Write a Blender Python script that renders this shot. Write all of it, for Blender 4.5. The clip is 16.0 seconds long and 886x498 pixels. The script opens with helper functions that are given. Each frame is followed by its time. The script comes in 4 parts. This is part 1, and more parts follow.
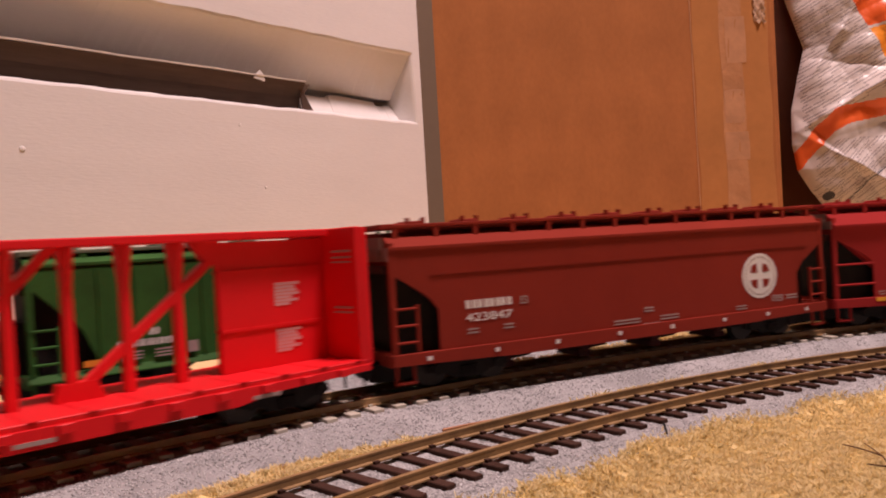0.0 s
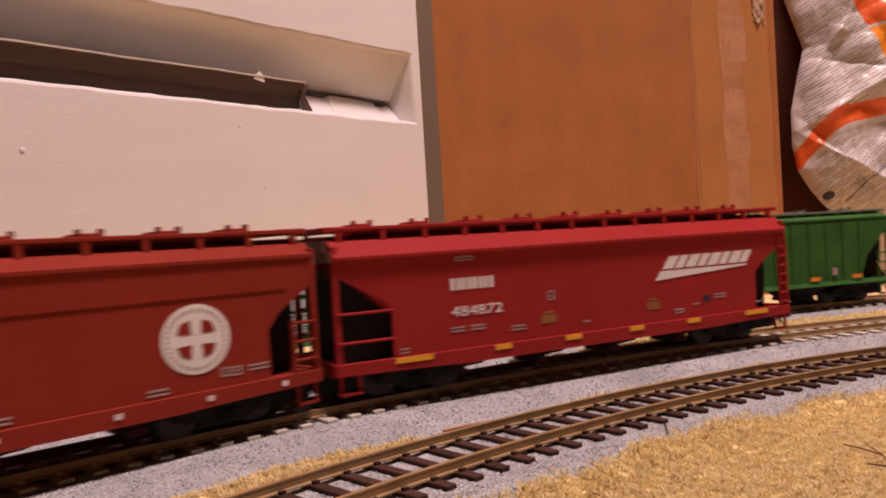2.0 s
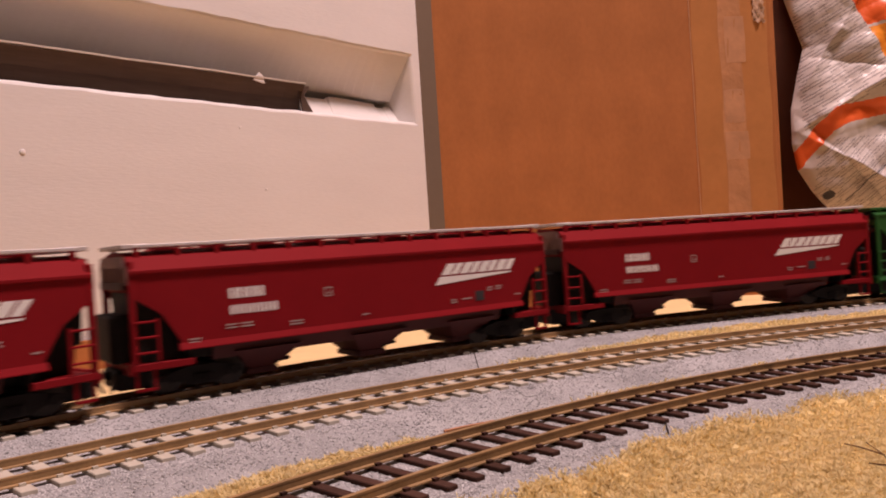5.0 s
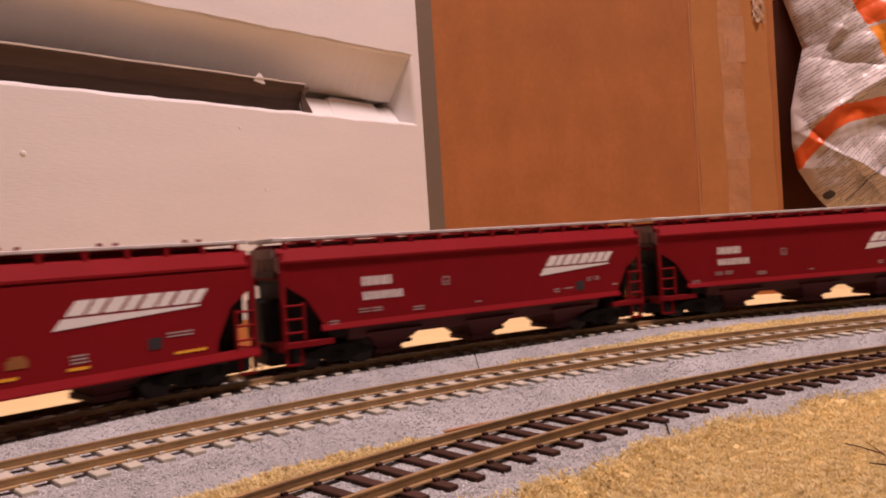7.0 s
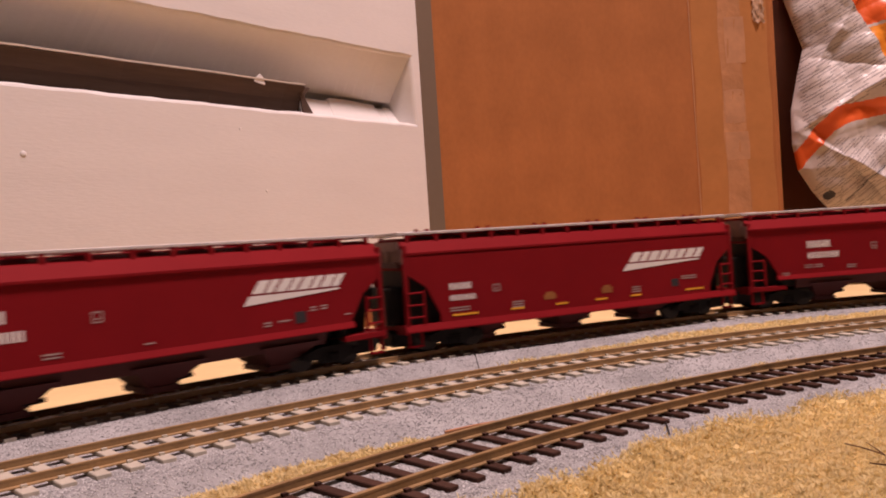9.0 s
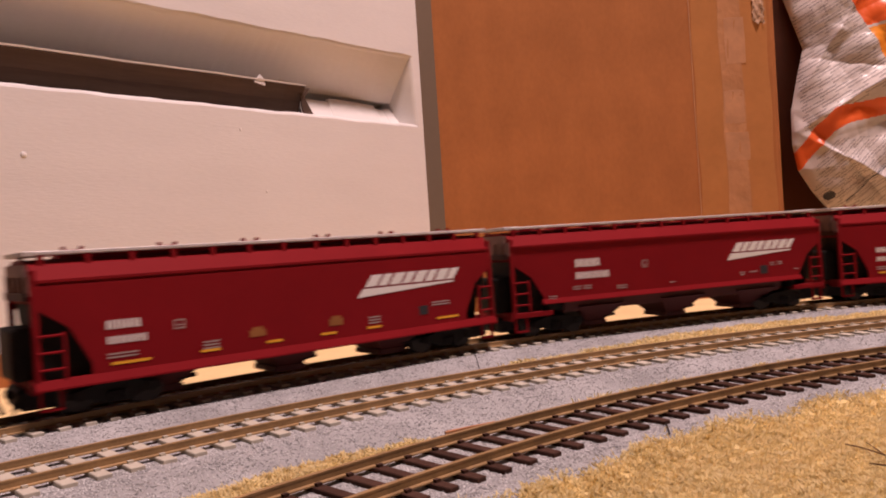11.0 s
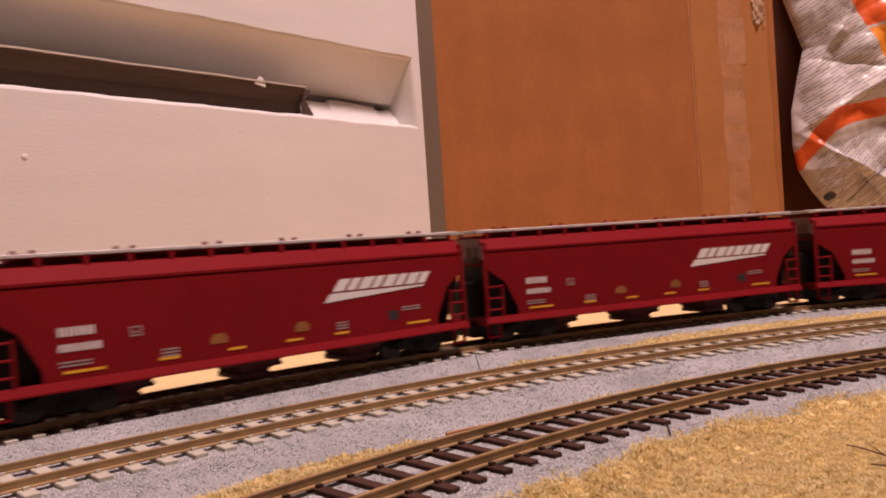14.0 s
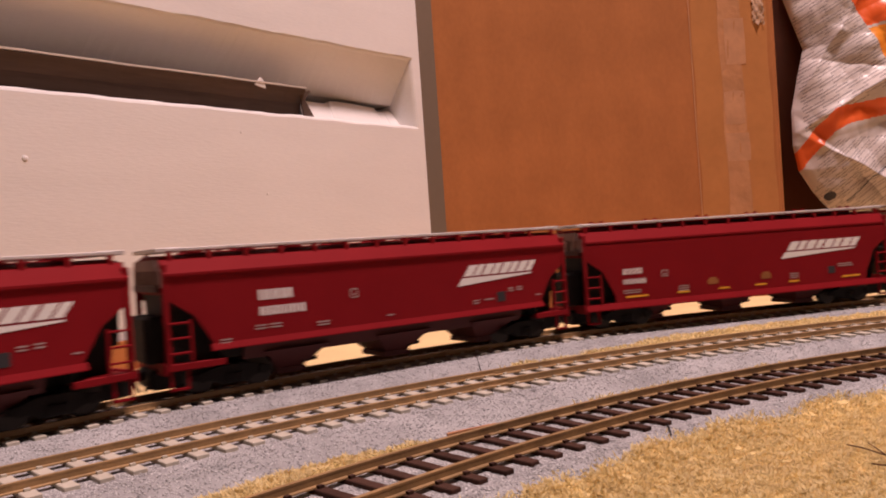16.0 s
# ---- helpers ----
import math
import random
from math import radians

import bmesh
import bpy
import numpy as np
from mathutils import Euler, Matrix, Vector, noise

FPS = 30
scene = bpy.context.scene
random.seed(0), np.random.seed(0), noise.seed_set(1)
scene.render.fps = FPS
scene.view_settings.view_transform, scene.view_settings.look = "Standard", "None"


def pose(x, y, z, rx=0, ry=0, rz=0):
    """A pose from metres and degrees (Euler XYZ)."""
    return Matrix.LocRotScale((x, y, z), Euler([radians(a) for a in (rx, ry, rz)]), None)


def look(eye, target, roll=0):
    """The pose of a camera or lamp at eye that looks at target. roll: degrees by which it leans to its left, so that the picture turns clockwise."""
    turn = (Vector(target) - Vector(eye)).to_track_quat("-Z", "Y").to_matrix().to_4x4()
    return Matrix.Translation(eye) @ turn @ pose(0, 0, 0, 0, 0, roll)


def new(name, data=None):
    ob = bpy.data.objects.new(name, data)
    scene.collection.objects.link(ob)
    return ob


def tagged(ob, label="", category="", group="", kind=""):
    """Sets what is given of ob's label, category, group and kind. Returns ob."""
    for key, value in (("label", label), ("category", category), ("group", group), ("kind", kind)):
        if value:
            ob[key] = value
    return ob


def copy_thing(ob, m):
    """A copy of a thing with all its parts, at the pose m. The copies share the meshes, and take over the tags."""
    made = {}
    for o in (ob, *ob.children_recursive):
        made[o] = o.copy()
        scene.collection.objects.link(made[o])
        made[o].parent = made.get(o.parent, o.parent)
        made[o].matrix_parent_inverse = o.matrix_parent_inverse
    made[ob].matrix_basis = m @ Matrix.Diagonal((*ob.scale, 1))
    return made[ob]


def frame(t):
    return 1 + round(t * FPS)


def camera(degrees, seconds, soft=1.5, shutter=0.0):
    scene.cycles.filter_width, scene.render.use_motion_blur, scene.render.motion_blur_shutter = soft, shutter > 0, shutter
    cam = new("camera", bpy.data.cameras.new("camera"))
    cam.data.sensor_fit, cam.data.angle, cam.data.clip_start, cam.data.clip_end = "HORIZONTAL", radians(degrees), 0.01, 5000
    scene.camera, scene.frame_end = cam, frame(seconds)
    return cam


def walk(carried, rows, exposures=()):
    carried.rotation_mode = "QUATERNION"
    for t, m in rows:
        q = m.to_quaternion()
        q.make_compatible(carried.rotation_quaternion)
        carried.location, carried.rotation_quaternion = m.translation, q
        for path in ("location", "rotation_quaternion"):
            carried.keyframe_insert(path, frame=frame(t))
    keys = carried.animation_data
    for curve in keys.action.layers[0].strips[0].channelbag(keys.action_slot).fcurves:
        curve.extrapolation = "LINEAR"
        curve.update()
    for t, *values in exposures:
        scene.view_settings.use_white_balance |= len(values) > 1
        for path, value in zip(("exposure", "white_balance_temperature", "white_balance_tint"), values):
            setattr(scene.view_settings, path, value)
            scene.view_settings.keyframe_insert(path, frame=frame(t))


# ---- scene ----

# ================= camera =================
cam = camera(59.28, 16.0, soft=1.9, shutter=0.5)
PATH = [
    (0.0, pose(0.00002, 0.00031, 0.05360, 89.561, 3.367, -0.073)),
    (2.0, pose(0.00001, 0.00030, 0.05364, 89.590, 3.495, -0.066)),
    (4.0, pose(-0.00004, 0.00025, 0.05366, 89.618, 3.600, -0.058)),
    (6.5, pose(-0.00005, 0.00009, 0.05367, 89.655, 3.720, -0.038)),
    (9.0, pose(-0.00005, -0.00001, 0.05365, 89.705, 3.766, -0.020)),
    (11.5, pose(-0.00010, -0.00012, 0.05368, 89.755, 3.800, -0.004)),
    (14.0, pose(-0.00009, -0.00027, 0.05370, 89.832, 3.880, 0.035)),
    (16.0, pose(-0.00011, -0.00035, 0.05372, 89.876, 3.996, 0.060)),
]
walk(cam, PATH, exposures=[(0.0, 0.0, 6500, 10), (16.0, 0.0, 6500, 10)])

# ================= light =================
world = bpy.data.worlds.new("room_air")
world.use_nodes = True
world.node_tree.nodes["Background"].inputs[0].default_value = (1.0, 0.72, 0.55, 1)
world.node_tree.nodes["Background"].inputs[1].default_value = 0.006
scene.world = world


def ceiling_lamp_light(eye, target, size, watts, colour):
    d = bpy.data.lights.new("bulb_light", "AREA")
    d.shape, d.size, d.energy, d.color = "DISK", size, watts, colour
    ob = new("bulb_light", d)
    ob.matrix_world = look(eye, target)
    return ob


ceiling_lamp_light((0.37, 0.10, 1.54), (0.05, 0.33, 0.05), 0.24, 34.2, (1.0, 0.72, 0.705))

# ================= plan =================
ZR = 0.012                                   # top of the rails
TRACKS = {                                   # centre x, y and radius of the curve
    "rear": (0.3123, -0.1798, 0.5934),
    "middle": (0.3284, -0.2773, 0.6133),
    "near": (0.2762, -0.1612, 0.4247),
}
A_LEFT = -0.90                               # the curve runs from here to 0 rad, straight track on both sides
GAUGE = 0.0173
PITCH = 0.0073
V_REAR, V_FRONT = 0.11887, -0.10200          # metres a second along the track


def on_track(key, s, off=0.0):
    """Place and heading (radians from +y) at s metres along a track, off metres outwards."""
    cx, cy, r = TRACKS[key]
    a = min(0.0, max(A_LEFT, s / r))
    rest = s - a * r
    sa, ca = math.sin(a), math.cos(a)
    return cx + (r + off) * sa + rest * ca, cy + (r + off) * ca - rest * sa, a


def off_track(key, x, y):
    """Signed distance of points from a track's centre line, outwards."""
    cx, cy, r = TRACKS[key]
    dx, dy = x - cx, y - cy
    d = np.hypot(dx, dy) - r
    sa, ca = math.sin(A_LEFT), math.cos(A_LEFT)
    d = np.where(dx * ca - dy * sa < 0, dx * sa + dy * ca - r, d)
    return np.where(dx > 0, dy - r, d)



# ================= materials =================
def material(name, colour, rough=0.6, metal=0.0, vary=0.25, scale=90.0, grain=1500.0, bump=0.15, gloss=0.5, island=0.0, piece=0.0, dist=0.0003, trans=0.0, stretch=None):
    m = bpy.data.materials.new(name)
    m.use_nodes = True
    nt = m.node_tree
    b = nt.nodes["Principled BSDF"]
    n, l = nt.nodes, nt.links
    tc = n.new("ShaderNodeTexCoord")
    big = n.new("ShaderNodeTexNoise")
    big.inputs["Scale"].default_value, big.inputs["Detail"].default_value = scale, 5
    fine = n.new("ShaderNodeTexNoise")
    fine.inputs["Scale"].default_value, fine.inputs["Detail"].default_value = grain, 2
    place = tc.outputs["Object"]
    if stretch:
        mp = n.new("ShaderNodeMapping")
        mp.inputs["Scale"].default_value = stretch
        l.new(place, mp.inputs["Vector"])
        place = mp.outputs["Vector"]
    l.new(place, big.inputs["Vector"])
    l.new(place, fine.inputs["Vector"])
    add = n.new("ShaderNodeMath")
    add.operation = "MULTIPLY_ADD"
    l.new(fine.outputs["Fac"], add.inputs[0])
    add.inputs[1].default_value = 0.4
    l.new(big.outputs["Fac"], add.inputs[2])
    last = add.outputs[0]
    for kind, amount in (("ShaderNodeNewGeometry", island), ("ShaderNodeObjectInfo", piece)):
        if amount:
            src = n.new(kind)
            more = n.new("ShaderNodeMath")
            more.operation = "MULTIPLY_ADD"
            l.new(src.outputs["Random Per Island" if island and kind == "ShaderNodeNewGeometry" else "Random"], more.inputs[0])
            more.inputs[1].default_value = amount
            l.new(last, more.inputs[2])
            half = n.new("ShaderNodeMath")
            half.operation = "SUBTRACT"
            l.new(more.outputs[0], half.inputs[0])
            half.inputs[1].default_value = amount / 2
            last = half.outputs[0]
    ramp = n.new("ShaderNodeValToRGB")
    c = Vector(colour)
    ramp.color_ramp.elements[0].position, ramp.color_ramp.elements[1].position = 0.4, 1.0
    ramp.color_ramp.elements[0].color = (*(c * (1 - vary)), 1)
    ramp.color_ramp.elements[1].color = (*[min(v, 0.95) for v in c * (1 + vary)], 1)
    l.new(last, ramp.inputs[0])
    l.new(ramp.outputs[0], b.inputs["Base Color"])
    b.inputs["Roughness"].default_value, b.inputs["Metallic"].default_value = rough, metal
    b.inputs["Specular IOR Level"].default_value = gloss
    if trans:
        b.inputs["Transmission Weight"].default_value = trans
    bp = n.new("ShaderNodeBump")
    bp.inputs["Strength"].default_value, bp.inputs["Distance"].default_value = bump, dist
    l.new(add.outputs[0], bp.inputs["Height"])
    l.new(bp.outputs["Normal"], b.inputs["Normal"])
    return m


M_BALLAST = material("ballast", (0.352, 0.348, 0.350), 0.95, vary=0.34, scale=60, grain=1400, bump=0.2, gloss=0.1)
M_STONE = material("ballast_stone", (0.435, 0.432, 0.432), 0.9, vary=0.42, scale=40, grain=900, island=0.9, gloss=0.15)
M_TURF = material("dry_turf", (0.74, 0.585, 0.285), 0.95, vary=0.25, scale=70, grain=700, bump=0.25, gloss=0.05, dist=0.0005)
M_COPPER = material("rusty_wire", (0.46, 0.20, 0.085), 0.5, vary=0.2, scale=200, gloss=0.4)
M_BOARD = material("pale_board", (0.74, 0.55, 0.28), 0.8, vary=0.10, scale=30, grain=300, gloss=0.15)
M_BLADE = material("dry_grass", (0.88, 0.735, 0.420), 0.9, vary=0.12, scale=160, grain=700, island=0.12, gloss=0.08)
def let_through(m, share, colour):
    """Thin leaves pass part of the light on."""
    nt = m.node_tree
    out = nt.nodes["Material Output"]
    thin = nt.nodes.new("ShaderNodeBsdfTranslucent")
    thin.inputs["Color"].default_value = (*colour, 1)
    mix = nt.nodes.new("ShaderNodeMixShader")
    mix.inputs[0].default_value = share
    nt.links.new(nt.nodes["Principled BSDF"].outputs[0], mix.inputs[1])
    nt.links.new(thin.outputs[0], mix.inputs[2])
    nt.links.new(mix.outputs[0], out.inputs["Surface"])


let_through(M_BLADE, 0.40, (0.86, 0.755, 0.45))
M_RAIL = material("painted_rail", (0.34, 0.215, 0.100), 0.55, vary=0.3, scale=120, gloss=0.35)
M_TIE_LIGHT = material("concrete_tie", (0.51, 0.47, 0.39), 0.85, vary=0.12, scale=200, piece=0.3, gloss=0.2)
M_TIE_DARK = material("dark_tie", (0.060, 0.030, 0.022), 0.8, vary=0.3, scale=300, piece=0.4, gloss=0.1)
M_FOAM = material("white_foam", (0.735, 0.708, 0.690), 0.9, vary=0.05, scale=22, grain=420, bump=0.34, gloss=0.12, dist=0.0006, stretch=(0.5, 1, 2.2))
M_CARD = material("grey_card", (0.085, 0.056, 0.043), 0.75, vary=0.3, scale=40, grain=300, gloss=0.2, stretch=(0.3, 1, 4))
M_BOX = material("cardboard", (0.40, 0.153, 0.053), 0.8, vary=0.15, scale=30, grain=300, bump=0.3, gloss=0.15, dist=0.0004, stretch=(1.3, 1, 0.8))
M_TAPE = material("packing_tape", (0.465, 0.200, 0.070), 0.34, vary=0.12, scale=40, grain=200, bump=0.15, gloss=0.3, dist=0.0004)
M_TAPE_CLEAR = material("clear_tape", (0.52, 0.255, 0.125), 0.18, vary=0.2, scale=30, grain=150, bump=0.6, gloss=0.9, dist=0.002)
M_BAG = material("white_bag", (0.62, 0.56, 0.53), 0.38, vary=0.15, scale=40, grain=300, bump=0.3, gloss=0.5, dist=0.0006)
M_ORANGE = material("orange_print", (0.80, 0.13, 0.025), 0.36, vary=0.10, scale=40, gloss=0.5)
M_AMBER = material("amber_print", (0.85, 0.30, 0.03), 0.36, vary=0.10, scale=40, gloss=0.5)
M_CLOUDY = material("cloudy_tape", (0.51, 0.262, 0.140), 0.30, vary=0.2, scale=60, grain=250, bump=0.3, gloss=0.6, dist=0.0006)
M_CRUMPLE = material("crumpled_tape", (0.56, 0.36, 0.24), 0.15, vary=0.2, scale=60, gloss=0.9)
M_SPOT = material("dark_blue_print", (0.045, 0.045, 0.060), 0.45, vary=0.2, scale=60, gloss=0.4)
M_INK = material("grey_ink", (0.32, 0.28, 0.27), 0.5, vary=0.2, scale=60, gloss=0.4)
M_WALL = material("painted_wall", (0.19, 0.138, 0.095), 0.9, vary=0.06, scale=6, grain=90, gloss=0.2)
M_RAIL_DARK = material("weathered_rail", (0.29, 0.180, 0.080), 0.6, vary=0.3, scale=120, gloss=0.3)
M_CARD_EDGE = material("card_edge", (0.55, 0.49, 0.43), 0.8, vary=0.15, scale=200)
M_END = material("grimy_end_panel", (0.26, 0.155, 0.140), 0.7, vary=0.35, scale=120, gloss=0.3)
M_GAP_SHADE = material("dark_panel", (0.12, 0.042, 0.022), 0.8, vary=0.2, scale=6, grain=90, gloss=0.2)
M_FLOOR = material("floor_carpet", (0.085, 0.060, 0.045), 0.95, vary=0.15, scale=12, grain=200, gloss=0.1)
M_TWIG = material("dry_twig", (0.15, 0.085, 0.045), 0.8, vary=0.3, scale=200, gloss=0.1)
M_CEIL = material("ceiling_paint", (0.30, 0.28, 0.25), 0.9, vary=0.04, scale=6, grain=90, gloss=0.2)
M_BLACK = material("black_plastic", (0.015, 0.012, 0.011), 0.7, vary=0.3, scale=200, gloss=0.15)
M_STEEL = material("wheel_steel", (0.035, 0.028, 0.024), 0.45, metal=0.6, vary=0.25, scale=300)
M_OXIDE = material("oxide_brown_paint", (0.262, 0.033, 0.021), 0.6, vary=0.10, scale=45, bump=0.06, gloss=0.05)
M_RED = material("freight_red_paint", (0.335, 0.028, 0.027), 0.6, vary=0.10, scale=45, bump=0.06, gloss=0.05)
M_CRIMSON = material("crimson_paint", (0.214, 0.0098, 0.0138), 0.6, vary=0.10, scale=45, bump=0.06, gloss=0.05)
M_SCARLET = material("scarlet_paint", (0.72, 0.010, 0.017), 0.5, vary=0.06, scale=45, bump=0.05, gloss=0.25)
M_PINK = material("pale_print_on_red", (0.64, 0.33, 0.33), 0.6, vary=0.15, scale=200, gloss=0.3)
M_GREEN = material("green_paint", (0.012, 0.092, 0.012), 0.5, vary=0.10, scale=45, bump=0.06, gloss=0.4)
M_GREEN_OLD = material("weathered_green_paint", (0.030, 0.112, 0.017), 0.65, vary=0.35, scale=80, bump=0.10, gloss=0.3)
M_GREY = material("galvanised_walkway", (0.58, 0.54, 0.53), 0.55, vary=0.2, scale=200, metal=0.2)
M_GREEN_GREY = material("weathered_roof", (0.13, 0.15, 0.095), 0.8, vary=0.25, scale=80)
# car red darkened: the shade under the hoppers is in this colour
M_SHADED_RED = material("grimy_underside", (0.060, 0.011, 0.010), 0.7, vary=0.2, scale=80, gloss=0.3)
M_WHITE = material("white_lettering", (0.82, 0.79, 0.76), 0.6, vary=0.05, scale=200, gloss=0.3)
M_PALE = material("worn_lettering", (0.40, 0.30, 0.28), 0.6, vary=0.2, scale=200, gloss=0.3)
M_YELLOW = material("yellow_reflector", (0.85, 0.42, 0.03), 0.5, vary=0.06, scale=200, gloss=0.4)
M_GOLD = material("gold_stencil", (0.30, 0.12, 0.035), 0.6, vary=0.2, scale=200, gloss=0.3)
M_PANEL = material("black_stencil", (0.035, 0.032, 0.036), 0.6, vary=0.2, scale=200, gloss=0.3)
M_ORANGE_REF = material("orange_reflector", (0.80, 0.27, 0.03), 0.5, vary=0.06, scale=200, gloss=0.4)


# ================= mesh helpers =================
def part(name, bm, mat, parent=None, label="", m=None):
    me = bpy.data.meshes.new(name)
    bmesh.ops.recalc_face_normals(bm, faces=bm.faces)
    bm.to_mesh(me)
    bm.free()
    for one in (mat if isinstance(mat, (list, tuple)) else [mat]):
        me.materials.append(one)
    ob = new(name, me)
    if parent is not None:
        ob.parent = parent
    if m is not None:
        ob.matrix_basis = m
    if label:
        ob["label"] = label
    return ob


def again(ob, m=None, parent=None):
    """Another object on the same mesh."""
    o = new(ob.name.split(".")[0], ob.data)
    o.parent = parent if parent is not None else ob.parent
    if m is not None:
        o.matrix_basis = m
    if "label" in ob:
        o["label"] = ob["label"]
    return o


def block(bm, x0, x1, y0, y1, z0, z1, bevel=0.0):
    r = bmesh.ops.create_cube(bm, size=1)
    bmesh.ops.transform(bm, matrix=Matrix.Translation(((x0 + x1) / 2, (y0 + y1) / 2, (z0 + z1) / 2)) @ Matrix.Diagonal((abs(x1 - x0), abs(y1 - y0), abs(z1 - z0), 1)), verts=r["verts"])
    if bevel:
        bmesh.ops.bevel(bm, geom=list({e for v in r["verts"] for e in v.link_edges}), offset=bevel, segments=1, affect="EDGES")
    return bm


def prism(bm, outline, y0, y1, bevel=0.0):
    """An outline in x and z, drawn out along y."""
    a = [bm.verts.new((x, y0, z)) for x, z in outline]
    b = [bm.verts.new((x, y1, z)) for x, z in outline]
    k = len(a)
    made = [bm.faces.new(a), bm.faces.new(b[::-1])]
    for i in range(k):
        made.append(bm.faces.new((a[i], b[i], b[(i + 1) % k], a[(i + 1) % k])))
    if bevel:
        bmesh.ops.bevel(bm, geom=list({e for f in made for e in f.edges}), offset=bevel, segments=2, affect="EDGES", profile=0.5)
    return bm


def loft(bm, rings):
    """Closed rings with the same count of points, joined and capped."""
    rows = [[bm.verts.new(p) for p in r] for r in rings]
    k = len(rows[0])
    for a, b in zip(rows, rows[1:]):
        for i in range(k):
            bm.faces.new((a[i], a[(i + 1) % k], b[(i + 1) % k], b[i]))
    bm.faces.new(rows[0][::-1])
    bm.faces.new(rows[-1])
    return bm


def rod(bm, a, b, r, seg=6):
    a, b = Vector(a), Vector(b)
    q = (b - a).to_track_quat("Z", "Y").to_matrix().to_4x4()
    bmesh.ops.create_cone(bm, cap_ends=True, segments=seg, radius1=r, radius2=r, depth=(b - a).length, matrix=Matrix.Translation((a + b) / 2) @ q)
    return bm


def B():
    return bmesh.new()


# ================= trucks, couplers, lettering =================
SIDE = 0.0165


def truck(car, x, cache={}):
    """Two cast side frames, a bolster and four wheels on two axles."""
    if "frame" not in cache:
        bm = B()
        o = [(-0.0135, 0.0045), (-0.0130, 0.0066), (-0.0085, 0.0070), (-0.0045, 0.0084), (0.0045, 0.0084), (0.0085, 0.0070), (0.0130, 0.0066), (0.0135, 0.0045), (0.0075, 0.0042), (0.0045, 0.0022), (-0.0045, 0.0022), (-0.0075, 0.0042)]
        prism(bm, o, -0.0134, -0.0118, 0.0003)
        for s in (-1, 1):
            rod(bm, (s * 0.0102, -0.0140, 0.0053), (s * 0.0102, -0.0118, 0.0053), 0.0016, 10)
        for k in range(3):
            rod(bm, ((k - 1) * 0.0018, -0.0137, 0.0026), ((k - 1) * 0.0018, -0.0137, 0.0055), 0.0008, 8)
        cache["frame"] = bm
        me = part("side_frame", bm, M_BLACK, car)
        cache["frame"] = me.data
        bpy.data.objects.remove(me)
        bm = B()
        rod(bm, (0, -0.0088, 0), (0, -0.0070, 0), 0.0053, 24)
        rod(bm, (0, -0.0075, 0), (0, -0.0068, 0), 0.0060, 24)
        rod(bm, (0, -0.0070, 0), (0, 0.0002, 0), 0.0012, 8)
        w = part("wheel", bm, M_STEEL, car)
        cache["wheel"] = w.data
        bpy.data.objects.remove(w)
    bm = B()
    block(bm, -0.0035, 0.0035, -0.0118, 0.0118, 0.0046, 0.0076, 0.0004)
    t = part("truck", bm, M_BLACK, car, "black two-axle freight truck", pose(x, 0, 0))
    for s in (0, 180):
        f = new("side_frame", cache["frame"])
        f.parent, f.matrix_basis = t, pose(0, 0, 0, 0, 0, s)
        for dx in (-0.0102, 0.0102):
            w = new("wheel", cache["wheel"])
            w.parent, w.matrix_basis = t, pose(dx, 0, 0.0053, 0, 0, s)
    return t


def coupler(car, x):
    bm = B()
    s = 1 if x > 0 else -1
    block(bm, x - s * 0.006, x + s * 0.0015, -0.0012, 0.0012, 0.0066, 0.0086, 0.0002)
    block(bm, x + s * 0.0010, x + s * 0.0042, -0.0020, 0.0022, 0.0064, 0.0092, 0.0004)
    rod(bm, (x + s * 0.0022, -0.0006, 0.0015), (x + s * 0.0022, -0.0006, 0.0066), 0.0004)
    return part("coupler", bm, M_BLACK, car, "black knuckle coupler")


def decal(bm, s0, s1, z0, z1, y=SIDE, lean=0.0, proud=0.00014):
    """A printed patch a hair proud of the side; its top leans along by lean."""
    return prism(bm, [(s0, z0), (s1, z0), (s1 + lean, z1), (s0 + lean, z1)], -y - proud, -y + 0.0001)


def lettering(name, car, mat, patches, label="", lean=0.0, y=SIDE):
    if name in ("reporting_mark", "car_number"):
        bm = B()
        for a, b, z0, z1 in patches:
            w = b - a
            decal(bm, a, a + w * 0.40, z0, z1, y=y, lean=lean)
            decal(bm, a + w * 0.62, b, z0, z1, y=y, lean=lean)
        part(name, bm, mat, car, label)["kind"] = "stuff"
        return
    for p in patches:
        bm = B()
        if name == "stencil_box":
            a, b, z0, z1 = p
            e = 0.00042
            for q in ((a, b, z0, z0 + e), (a, b, z1 - e, z1), (a, a + e, z0 + e, z1 - e), (b - e, b, z0 + e, z1 - e), (a + 2 * e, b - 2 * e, z0 + 2.6 * e, z0 + 3.6 * e)):
                decal(bm, *q, y=y)
        else:
            decal(bm, *p, y=y, lean=lean)
        part(name, bm, mat, car, label)


